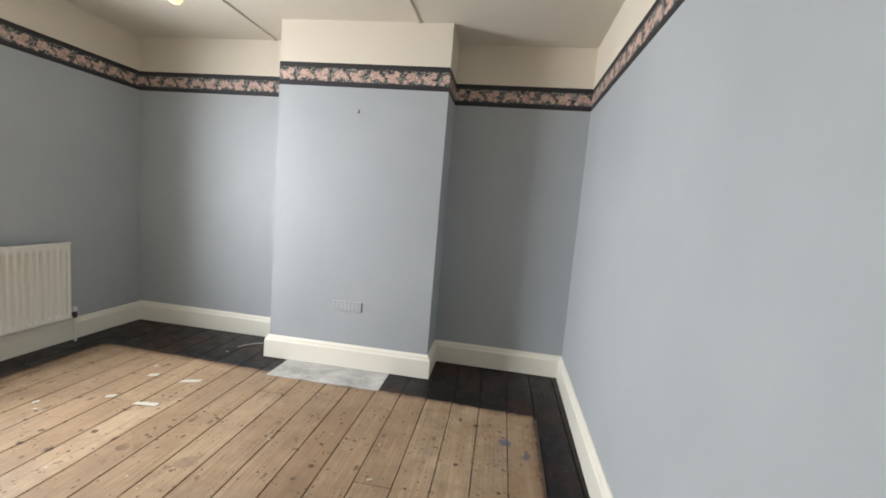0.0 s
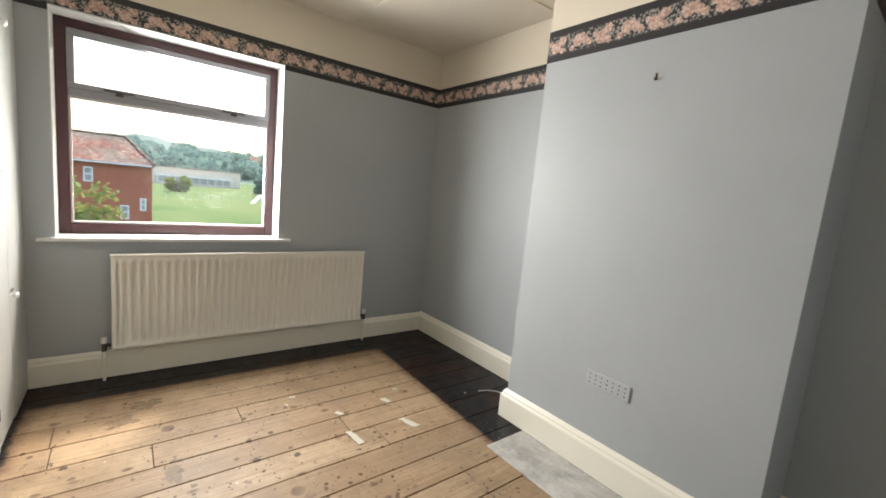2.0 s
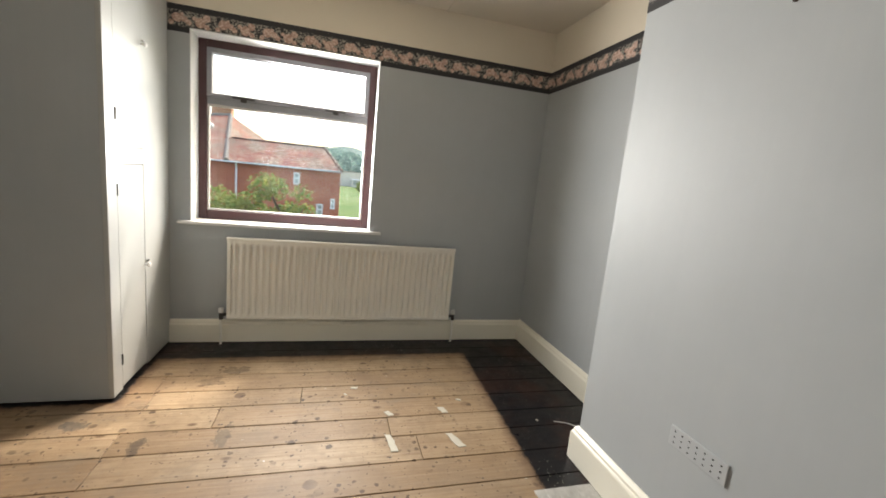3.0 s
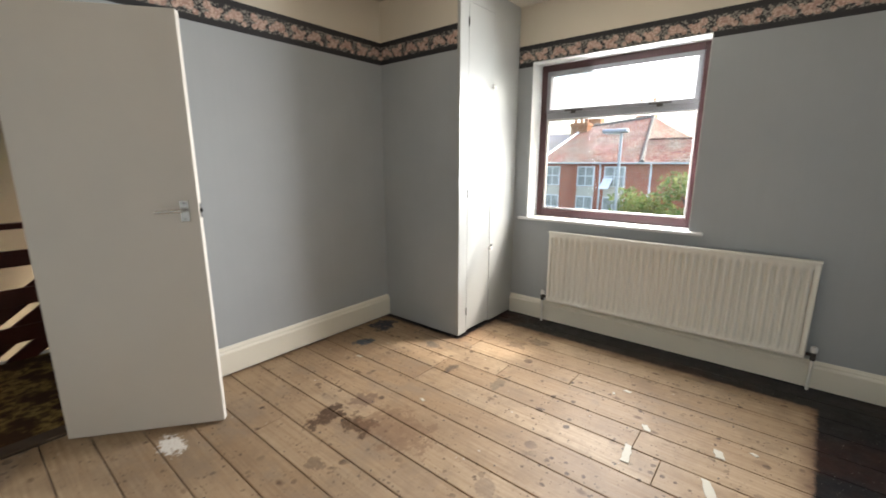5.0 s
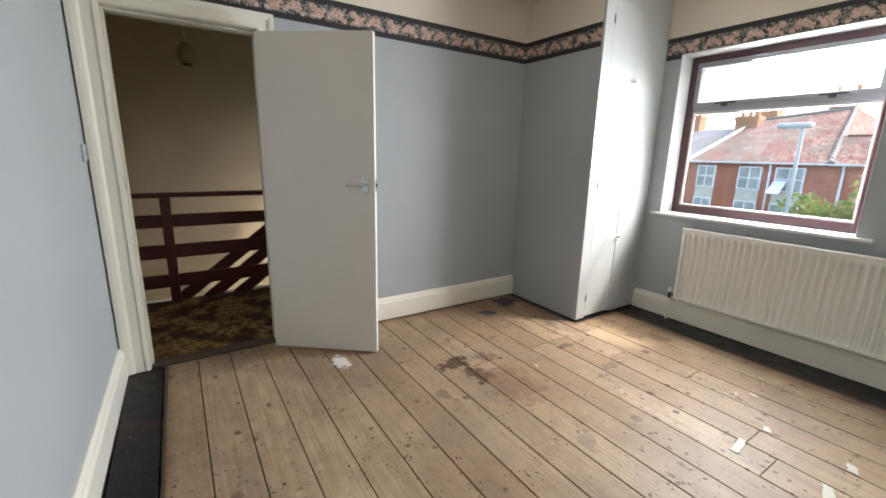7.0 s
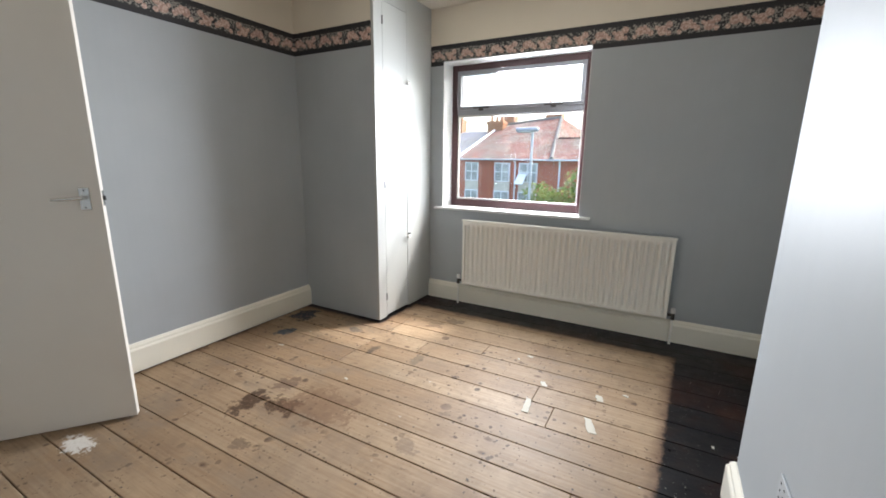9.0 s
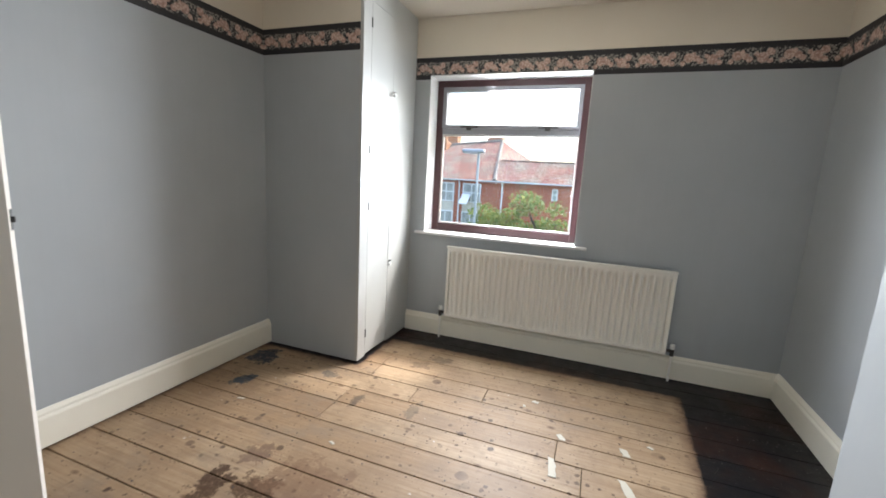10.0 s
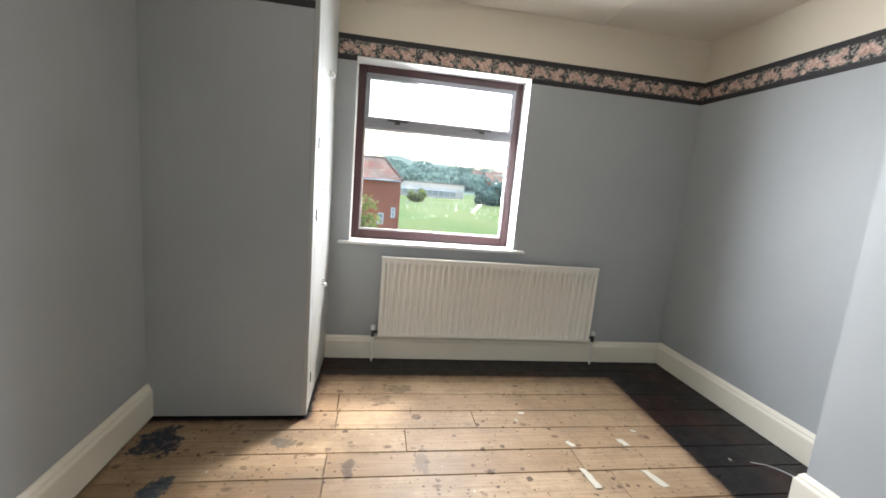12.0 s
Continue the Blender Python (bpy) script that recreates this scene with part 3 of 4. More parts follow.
def architrave(pts):
    """Moulding round the opening; at each end the profile runs across the mitre."""
    bm = bmesh.new()
    (x0, z0), (x1, z1), out = pts
    va, vb = [], []
    for dep, w in AR:
        for store, (x, z), end in ((va, (x0, z0), 0), (vb, (x1, z1), 1)):
            ox, oz = out[end]
            store.append(bm.verts.new((x + ox * w, YS + 0.003 + dep, z + oz * w)))
    m = len(AR)
    for i in range(m):
        bm.faces.new((va[i], va[(i + 1) % m], vb[(i + 1) % m], vb[i]))
    bm.faces.new(va[::-1]), bm.faces.new(vb)
    bmesh.ops.recalc_face_normals(bm, faces=bm.faces)
    return bm


for pts in (((DX0 - 0.004, 0.003), (DX0 - 0.004, DZ + 0.004), ((-1, 0), (-1, 1))), ((DX1 + 0.004, 0.003), (DX1 + 0.004, DZ + 0.004), ((1.40, 0), (1.40, 1))), ((DX0 - 0.004, DZ + 0.004), (DX1 + 0.004, DZ + 0.004), ((-1, 1), (1.40, 1)))):
    part("architrave", architrave(pts), M_TRIM, frame_thing)
part("strike_plate", B(DX1 - 0.002, DX1 + 0.001, YS - 0.034, YS - 0.010, 1.09, 1.17), M_CHROME, frame_thing, "small metal strike plate")
structure("threshold", B(DX0, DX1, YS - 0.11, YS - 0.012, 0.0, 0.012, bevel=0.004), M_OLDWOOD, "worn dark wooden threshold strip in the doorway")

DOORW, DOORH = 0.716, 2.01
door = tagged(thing("door_1", (0, 0, 0), "open flush door painted cream with a chrome lever handle", "door"), kind="structure")
leaf = part("door_leaf", B(0.003, DOORW, -0.040, 0.0, 0.010, DOORH, bevel=0.0025), M_DOOR, door)
part("latch", B(DOORW - 0.001, DOORW + 0.002, -0.031, -0.009, 1.095, 1.165), M_CHROME, leaf, "metal latch plate")
part("latch_bolt", B(DOORW, DOORW + 0.011, -0.026, -0.014, 1.121, 1.141, bevel=0.002), M_BLACK, leaf)
for side in (-1, 1):
    y0 = -0.040 if side < 0 else 0.0
    plate = part("handle_plate", B(DOORW - 0.080, DOORW - 0.040, min(y0, y0 + side * 0.006), max(y0, y0 + side * 0.006), 1.080, 1.180, bevel=0.002), M_CHROME, leaf, "chrome lock plate")
    bm = rod(bmesh.new(), (DOORW - 0.06, y0 + side * 0.004, 1.135), (DOORW - 0.06, y0 + side * 0.042, 1.135), 0.009)
    rod(bm, (DOORW - 0.056, y0 + side * 0.040, 1.135), (DOORW - 0.165, y0 + side * 0.045, 1.131), 0.0085, 0.0065)
    ball(bm, (DOORW - 0.165, y0 + side * 0.045, 1.131), 0.0068)
    part("lever", bm, M_CHROME, plate, smooth=True)
    for z in (1.092, 1.168):
        part("screw", rod(bmesh.new(), (DOORW - 0.06, y0 + side * 0.005, z), (DOORW - 0.06, y0 + side * 0.0075, z), 0.0035, seg=8), M_STAY, plate)
for z in (0.22, 1.72):
    part("hinge", rod(B(0.0, 0.035, -0.002, 0.002, z, z + 0.10), (0.0, 0.004, z), (0.0, 0.004, z + 0.10), 0.006), M_TRIM, door)
door.matrix_basis = pose(DX0 + 0.006, YS + 0.026, 0, 0, 0, 142.2)

# ---- built-in cupboard ----
cup = thing("built_in_cupboard", ((XW + CUX) / 2, CUY - 0.01, 0.012), "white gloss built-in cupboard front with two closed doors", "cupboard")
cy0, cy1 = CUY - 0.022, CUY
HX0, HX1 = -2.905, -2.585
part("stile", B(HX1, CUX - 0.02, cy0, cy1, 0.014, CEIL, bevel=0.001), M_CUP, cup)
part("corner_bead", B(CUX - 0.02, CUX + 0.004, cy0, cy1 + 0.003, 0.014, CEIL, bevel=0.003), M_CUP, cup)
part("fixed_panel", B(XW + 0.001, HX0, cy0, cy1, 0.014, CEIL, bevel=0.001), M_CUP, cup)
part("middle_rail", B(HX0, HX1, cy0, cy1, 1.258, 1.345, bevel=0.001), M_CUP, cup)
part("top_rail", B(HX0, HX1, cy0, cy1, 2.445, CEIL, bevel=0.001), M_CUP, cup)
# black sheet added behind the doors, so that their gaps read as shade
part("backing", B(XW + 0.001, CUX - 0.051, cy0 - 0.02, cy0 - 0.004, 0.014, CEIL), M_BLACK, cup, "black sheet standing in for the shade inside the door gaps")
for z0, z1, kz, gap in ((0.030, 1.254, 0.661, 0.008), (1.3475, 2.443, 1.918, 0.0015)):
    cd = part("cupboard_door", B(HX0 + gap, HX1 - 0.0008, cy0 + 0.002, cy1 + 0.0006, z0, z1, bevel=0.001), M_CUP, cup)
    part("knob", lathe(bmesh.new(), [(0.006, 0), (0.006, 0.012), (0.013, 0.017), (0.016, 0.025), (0.012, 0.032), (0.004, 0.035)], (HX0 + 0.022, cy1 + 0.004, kz), 16, "Y"), M_SILL, cd, "white round knob", smooth=True)
    part("turn_catch", B(HX0 - 0.03, HX0 + 0.016, cy1 + 0.005, cy1 + 0.011, kz + 0.014, kz + 0.027, bevel=0.002), M_CHROME, cd, "small metal turn catch")
    for z in (z0 + 0.13, z1 - 0.16):
        part("hinge", rod(B(HX1 - 0.005, HX1 + 0.008, cy1 + 0.0006, cy1 + 0.002, z, z + 0.06), (HX1 + 0.001, cy1 + 0.003, z), (HX1 + 0.001, cy1 + 0.003, z + 0.06), 0.003, seg=10), M_STAY, cd, "small dark hinge")

# ---- radiator ----
RY0, RY1, RZ0, RZ1, RX = 0.908, 2.596, 0.196, 0.798, -3.220
rad = thing("radiator", (RX - 0.02, (RY0 + RY1) / 2, RZ0), "white enamelled fluted panel radiator under the window", "radiator")


def fluted():
    bm = bmesh.new()
    n = 36
    w = (RY1 - RY0 - 0.05) / n
    ys, ds = [RY0, RY0 + 0.004, RY0 + 0.025], [-0.012, 0, 0]
    for i in range(n):
        a = RY0 + 0.025 + i * w
        for f, d in [(q / 8, -0.024 * g) for q, g in enumerate((1.0, 1.0, 0.55, 0.03, 0.0, 0.03, 0.55, 1.0))]:
            ys.append(a + f * w), ds.append(d)
    ys += [RY1 - 0.025, RY1 - 0.004, RY1]
    ds += [0, 0, -0.012]
    zs = [(RZ0, 0.0), (RZ0 + 0.028, 0.0), (RZ0 + 0.046, 1.0), (RZ1 - 0.066, 1.0), (RZ1 - 0.048, 0.0), (RZ1 - 0.016, 0.0)]
    rows = [[bm.verts.new((RX + (d * f if 0 < i < len(ys) - 1 else d), y, z)) for i, (y, d) in enumerate(zip(ys, ds))] for z, f in zs]
    for r, s in zip(rows, rows[1:]):
        for i in range(len(ys) - 1):
            bm.faces.new((r[i], r[i + 1], s[i + 1], s[i]))
    bmesh.ops.recalc_face_normals(bm, faces=bm.faces)
    ext = bmesh.ops.extrude_face_region(bm, geom=list(bm.faces))
    for v in [g for g in ext["geom"] if isinstance(g, bmesh.types.BMVert)]:
        v.co.x = RX - 0.034
    bmesh.ops.recalc_face_normals(bm, faces=bm.faces)
    return bm


part("front_panel", fluted(), M_RAD, rad, "fluted front panel", smooth=70)
part("top_cap", B(RX - 0.030, RX + 0.006, RY0 - 0.004, RY1 + 0.004, RZ1 - 0.018, RZ1, bevel=0.006, seg=3), M_RAD, rad)
part("bottom_seam", B(RX - 0.020, RX + 0.003, RY0 + 0.004, RY1 - 0.004, RZ0 + 0.004, RZ0 + 0.018, bevel=0.005), M_RAD, rad)
for y in (RY0 + 0.25, RY1 - 0.25):
    part("wall_bracket", B(XW, RX - 0.034, y - 0.02, y + 0.02, RZ0 + 0.03, RZ1 - 0.06), M_RAD, rad)
for y, s in ((RY0, -1), (RY1, 1)):
    vy = y + s * 0.036
    v = part("valve", rod(rod(bmesh.new(), (RX - 0.014, y, RZ0 + 0.03), (RX - 0.014, vy, RZ0 + 0.03), 0.010), (RX - 0.014, vy, RZ0 - 0.005), (RX - 0.014, vy, RZ0 + 0.045), 0.013), M_STAY, rad, "dark metal valve body", smooth=True)
    part("valve_cap", lathe(bmesh.new(), [(0.013, 0), (0.017, 0.004), (0.017, 0.030), (0.014, 0.036), (0.004, 0.038)], (RX - 0.014, vy, RZ0 + 0.045), 16), M_SILL, v, "white plastic valve cap", smooth=True)
    part("pipe", rod(bmesh.new(), (RX - 0.014, vy, 0.0), (RX - 0.014, vy, RZ0 - 0.004), 0.0085), M_RAD, rad, "white painted pipe", smooth=True)

# ---- chimney breast details ----
vent = thing("wall_vent", (-1.075, CHY, 0.449), "painted perforated plaster vent on the chimney breast", "vent")
vx0, vx1, vz0, vz1 = -1.190, -0.958, 0.449, 0.526
part("vent_plate", B(vx0, vx1, CHY - 0.007, CHY, vz0, vz1, bevel=0.003), M_VENT, vent)
# black discs on the solid plate give the shade of its holes
for j in range(3):
    for i in range(7):
        x, z = vx0 + 0.022 + i * 0.0312, vz0 + 0.017 + j * 0.0215
        part("vent_hole_disc", rod(bmesh.new(), (x, CHY - 0.008, z), (x, CHY - 0.0066, z), 0.0036, seg=8), M_BLACK, vent)
hook = thing("wall_hook", (-1.070, CHY, 1.945), "small dark picture hook on the chimney breast", "hook")
part("hook_plate", B(-1.074, -1.066, CHY - 0.003, CHY, 1.935, 1.966, bevel=0.001), M_BRASS, hook)
part("hook_tip", rod(rod(bmesh.new(), (-1.07, CHY - 0.002, 1.938), (-1.07, CHY - 0.014, 1.934), 0.0022, seg=8), (-1.07, CHY - 0.014, 1.934), (-1.07, CHY - 0.016, 1.946), 0.0022, seg=8), M_BRASS, hook)

# cable end on the floor
cu = bpy.data.curves.new("loose_cable", "CURVE")
cu.dimensions, cu.bevel_depth, cu.bevel_resolution = "3D", 0.0026, 2
sp = cu.splines.new("BEZIER")
sp.bezier_points.add(3)
for bp, c in zip(sp.bezier_points, ((-1.738, 3.07, 0.020), (-1.86, 3.052, 0.020), (-1.965, 3.00, 0.016), (-2.015, 2.92, 0.010))):
    bp.co, bp.handle_left_type, bp.handle_right_type = c, "AUTO", "AUTO"
cu.materials.append(M_SILL)
tagged(new("loose_cable", cu), "thin white cable end lying on the dark floor", "cable")

# light switch on the plain wall
sw = thing("light_switch", (east(-0.19), -0.19, 1.25), "light switch painted over in blue-grey by the doorway", "switch")
sx = east(-0.19)
pl = part("switch_plate", B(sx - 0.010, sx + 0.001, -0.233, -0.147, 1.25, 1.336, bevel=0.003), M_VENT, sw)
part("rocker", B(sx - 0.015, sx - 0.009, -0.202, -0.178, 1.278, 1.308, bevel=0.002), M_VENT, pl)

# ---- pendant bulb in the middle of the ceiling ----
BX, BY, BZ = -1.40, 1.515, 2.10
pend = thing("pendant_light", (BX, BY, CEIL), "bare lit bulb hanging from the ceiling on a white cord", "ceiling light")
part("ceiling_rose", lathe(bmesh.new(), [(0.038, -0.0), (0.040, -0.012), (0.028, -0.024), (0.008, -0.030)], (BX, BY, CEIL), 24), M_SILL, pend, smooth=True)
part("cord", rod(bmesh.new(), (BX, BY, BZ + 0.13), (BX, BY, CEIL - 0.02), 0.003, seg=8), M_SILL, pend)
part("lampholder", lathe(bmesh.new(), [(0.008, 0.14), (0.017, 0.125), (0.019, 0.07), (0.015, 0.06)], (BX, BY, BZ), 16), M_SILL, pend, smooth=True)
part("bulb", lathe(bmesh.new(), [(0.004, -0.034), (0.018, -0.030), (0.029, -0.014), (0.031, 0.004), (0.026, 0.026), (0.015, 0.05), (0.013, 0.064)], (BX, BY, BZ), 20), M_BULB, pend, "glowing warm bulb", smooth=True)

# ---- things on the floor ----
structure("floor_strip", prism([(0.352, YS + 0.02), (0.362, YS + 0.02), (0.382, 2.46), (0.372, 2.46)], -0.001, 0.0045), M_OLDWOOD, "thin dark wooden strip along the stained border")
structure("hearth", B(-1.530, -0.695, 2.540, CHY - 0.029, -0.018, 0.0035, bevel=0.002), M_HEARTH, "worn grey cement hearth set flush in the floor")
rng = random.Random(5)


def flake(x, y, length, width, turn):
    """A thin torn strip with ragged ends."""
    bm = bmesh.new()
    n = 5
    side = [(-length / 2 + length * i / n + rng.uniform(-0.004, 0.004), -width / 2 + rng.uniform(-0.12, 0.12) * width) for i in range(n + 1)]
    side += [(length / 2 - length * i / n + rng.uniform(-0.004, 0.004) + 0.25 * width, width / 2 + rng.uniform(-0.12, 0.12) * width) for i in range(n + 1)]
    m = len(side)
    lo = [bm.verts.new((px, py, 0.0)) for px, py in side]
    hi = [bm.verts.new((px * 0.97, py * 0.97, 0.0018 + rng.uniform(0, 0.0012))) for px, py in side]
    for i in range(m):
        bm.faces.new((lo[i], lo[(i + 1) % m], hi[(i + 1) % m], hi[i]))
    bm.faces.new(lo[::-1]), bm.faces.new(hi)
    ob = part("paint_flake", bm, M_FLAKE)
    ob.matrix_basis = pose(x, y, 0.0005, 0, 0, turn)
    tagged(ob, "white flake of paint stuck to the bare floorboards", "paint flake", "flakes on the floor")


for a in ((-1.945, 1.953, 0.14, 0.036, 8), (-1.930, 2.288, 0.13, 0.040, 20), (-2.206, 1.975, 0.055, 0.032, 25), (-2.213, 2.293, 0.065, 0.036, 15), (-2.316, 2.423, 0.030, 0.018, 60), (-2.513, 1.797, 0.035, 0.022, 80), (-2.44, 1.74, 0.02, 0.012, 20), (-1.66, 0.90, 0.03, 0.014, 70), (-0.46, 1.65, 0.024, 0.014, 30), (-1.78, 0.18, 0.045, 0.012, 100), (-2.05, 2.83, 0.018, 0.01, 0)):
    flake(*a)

# ---- landing ----
LY = YS - T
structure("landing_floor", B(-1.5, 0.9, LANDY - 0.06, LY, -0.2, 0.004), M_CARPET, "old brown and gold patterned carpet on the landing")
structure("landing_wall_east", B(0.80, 0.92, -3.2, LY, -2.8, CEIL), M_LAND, "dim beige papered landing wall")
# the gap in this wall is an unseen opening added to light the landing
bm = bmesh.new()
box(bm, -1.62, -1.5, -3.2, -2.5, -2.8, CEIL), box(bm, -1.62, -1.5, -1.5, LY, -2.8, CEIL), box(bm, -1.62, -1.5, -2.5, -1.5, -2.8, 0.7), box(bm, -1.62, -1.5, -2.5, -1.5, 2.1, CEIL)
structure("landing_wall_west", bm, M_LAND, "dim beige papered landing wall")
structure("landing_wall_south", B(-1.62, 0.92, -3.0, -2.88, -2.8, CEIL), M_LAND, "dim beige papered stairwell wall")
structure("landing_ceiling", B(-1.62, 0.92, -3.2, LY, CEIL, CEIL + 0.1), M_CEIL, "landing ceiling")
structure("stairwell_floor", B(-1.62, 0.92, -3.2, LY, -2.9, -2.8), M_CARPET, "hall floor at the foot of the stairwell")
structure("landing_nosing", B(-1.5, 0.8, LANDY - 0.075, LANDY - 0.06, -0.2, 0.022), M_TRIM, "cream painted edge board of the landing")
bal = thing("landing_balustrade", (-0.3, LANDY, 0), "dark red-brown wooden landing balustrade with slanting boards", "balustrade")
part("handrail", B(-1.5, 0.80, LANDY - 0.035, LANDY + 0.035, 0.925, 0.965, bevel=0.012, seg=3), M_RAILWOOD, bal)
for x in (0.295, -1.0):
    part("post", B(x - 0.037, x + 0.037, LANDY - 0.03, LANDY + 0.03, 0.004, 0.925, bevel=0.004), M_RAILWOOD, bal)
for z0, z1 in ((0.665, 0.775), (0.395, 0.515), (0.135, 0.25)):
    part("rail", B(-1.5, 0.80, LANDY - 0.052, LANDY - 0.031, z0, z1, bevel=0.003), M_RAILWOOD, bal)
for x in (0.27, 0.02, -0.23):
    bm = B(-0.05, 1.52, -0.011, 0.011, -0.052, 0.052, bevel=0.003)
    bmesh.ops.transform(bm, matrix=pose(x, LANDY - 0.066, 0.0, 0, 217, 0), verts=bm.verts)
    part("slanting_board", bm, M_RAILWOOD, bal)
lp = thing("landing_pendant", (0.0, -2.1, CEIL), "unlit striped glass globe hanging in the stairwell", "ceiling light")
part("cord", rod(bmesh.new(), (0, -2.1, 2.26), (0, -2.1, CEIL), 0.004, seg=8), M_SILL, lp)
gp = [(0.028, 0.085)] + [(0.075 * math.cos(a), 0.09 * math.sin(a)) for a in [radians(d) for d in range(66, -67, -12)]] + [(0.034, -0.088)]
part("globe", lathe(bmesh.new(), gp, (0, -2.1, 2.17), 28), M_GLOBE, lp, "amber striped glass globe", smooth=True)
for z, r in ((2.250, 0.030), (2.074, 0.036)):
    part("collar", lathe(bmesh.new(), [(r, 0), (r + 0.006, 0.004), (r + 0.006, 0.012), (r, 0.016)], (0, -2.1, z), 24), M_STAY, lp, smooth=True)

# ---- outside ----
ground = structure("ground", B(-900, XO - 0.5, -500, 500, GROUND - 0.3, GROUND), M_GRASS, "rough green field reaching to the hills")
structure("road", B(-19, -9, -120, 120, GROUND - 0.02, GROUND + 0.02), M_ROAD, "grey asphalt street below the window")
FX = -26.0
EZ = 1.36


def slab(points, thick, bm=None):
    """A roof slope of an even thickness under the points."""
    bm = bm or bmesh.new()
    hi = [bm.verts.new(p) for p in points]
    lo = [bm.verts.new((p[0], p[1], p[2] - thick)) for p in points]
    n = len(points)
    for i in range(n):
        bm.faces.new((lo[i], lo[(i + 1) % n], hi[(i + 1) % n], hi[i]))
    bm.faces.new(hi), bm.faces.new(lo[::-1])
    bmesh.ops.recalc_face_normals(bm, faces=bm.faces)
    return bm


def pipe_white(parent, y, x=FX):
    part("downpipe", rod(rod(bmesh.new(), (x + 0.06, y, GROUND), (x + 0.06, y, EZ - 0.35), 0.05, seg=8), (x + 0.06, y, EZ - 0.35), (x + 0.22, y, EZ - 0.06), 0.05, seg=8), M_WHITE, parent, "white downpipe")


def house_window(parent, y0, y1, z0, z1, x=FX, lights=2, out=0.04):
    w = part("house_window", B(x - 0.1, x + out, y0, y1, z0, z1), M_WHITE, parent, "white framed window")
    n = lights
    for i in range(n):
        a, b = y0 + 0.07 + i * (y1 - y0 - 0.07) / n, y0 + (i + 1) * (y1 - y0 - 0.07) / n
        zm = z0 + (z1 - z0) * 0.52
        part("house_pane", B(x + out - 0.02, x + out + 0.012, a, b, z0 + 0.07, zm - 0.03), M_PANE, w)
        part("house_pane", B(x + out - 0.02, x + out + 0.012, a, b, zm + 0.03, z1 - 0.07), M_PANE, w)


def gutter(parent, y0, y1, z=EZ, x=FX):
    part("gutter", B(x + 0.20, x + 0.29, y0, y1, z - 0.08, z - 0.005, bevel=0.02), M_WHITE, parent, "white gutter")


def chimney(parent, x, y, z0, z1, pots=3):
    c = part("chimney", box(B(x - 0.45, x + 0.45, y - 0.65, y + 0.65, z0, z1), x - 0.52, x + 0.52, y - 0.72, y + 0.72, z1 - 0.25, z1 - 0.06), M_CHIM, parent, "orange brick chimney stack")
    for i in range(pots):
        part("chimney_pot", lathe(bmesh.new(), [(0.14, 0), (0.11, 0.1), (0.11, 0.45), (0.14, 0.5)], (x, y - 0.45 + i * 0.9 / max(pots - 1, 1), z1), 10), M_POT, c, smooth=True)


# end house with a hipped roof and a lower wing
house = thing("terraced_house", (FX - 4, -5, GROUND), "red brick terraced house with lichened red tile roof", "house", "houses over the street")
YA, YB, YC = -10.6, -4.1, 2.1
part("house_wall", B(FX - 16, FX, YA, YB - 0.1, GROUND, EZ), M_BRICK, house)
part("house_wing", B(FX - 5.6, FX - 0.03, YB - 0.1, YC, GROUND, EZ), M_BRICK, house, "lower brick wing")
RZ, RXX = 4.12, FX - 8.0
e = 0.28
apex = (RXX, -5.65, RZ + 0.48)
BACK = (FX - 16, -0.9, EZ)
roof = part("roof", slab([(FX + e, YA, EZ), (FX + e, YB, EZ), apex, (RXX, YA, RZ)], 0.12), M_ROOF, house, "lichened red clay tiles")
part("roof_hip", slab([(FX + e, YB, EZ), BACK, apex], 0.12), M_ROOF, roof)
part("roof_back", slab([(FX - 16 - e, YA, EZ), (RXX, YA, RZ), apex, BACK], 0.12), M_ROOF, roof)
wr, WRZ = FX - 2.9, 2.76
part("wing_roof", slab([(FX + e, YB, EZ + 0.01), (FX + e, YC + 0.1, EZ + 0.01), (wr, YC - 1.05, WRZ), (wr, YB - 0.6, WRZ)], 0.12), M_ROOF, roof)
part("wing_hip", slab([(FX + e, YC + 0.1, EZ + 0.01), (FX - 5.9, YC + 0.1, EZ + 0.01), (wr, YC - 1.05, WRZ)], 0.12), M_ROOF, roof)
part("wing_roof_back", slab([(FX - 5.9, YB, EZ), (wr, YB - 0.6, WRZ), (wr, YC - 1.05, WRZ), (FX - 5.9, YC + 0.1, EZ)], 0.12), M_ROOF, roof)


def capping(points, r):
    """Half-round tiles laid one behind another along a ridge or hip."""
    bm = bmesh.new()
    for a, b in zip(points, points[1:]):
        a, b = Vector(a), Vector(b)
        n = max(2, int((b - a).length / 0.42))
        for i in range(n):
            rod(bm, a.lerp(b, i / n), a.lerp(b, (i + 0.96) / n), r * 1.08, r * 0.9, seg=8)
    return bm


part("ridge_tiles", capping([(FX + e, YB, EZ + 0.03), apex, (RXX, YA, RZ + 0.02)], 0.13), M_RIDGE, roof, "pale mortared ridge and hip tiles")
part("wing_ridge_tiles", capping([(FX + e, YC + 0.1, EZ + 0.03), (wr, YC - 1.05, WRZ + 0.02), (wr, YB - 0.4, WRZ + 0.02)], 0.07), M_ROOF, roof, "weathered ridge tiles")
part("verge", rod(bmesh.new(), (FX + e, YA, EZ + 0.04), (RXX, YA, RZ + 0.04), 0.10, seg=6), M_WHITE, roof, "white verge board")
gutter(house, YA, YC)
pipe_white(house, -6.47), pipe_white(house, -3.62)
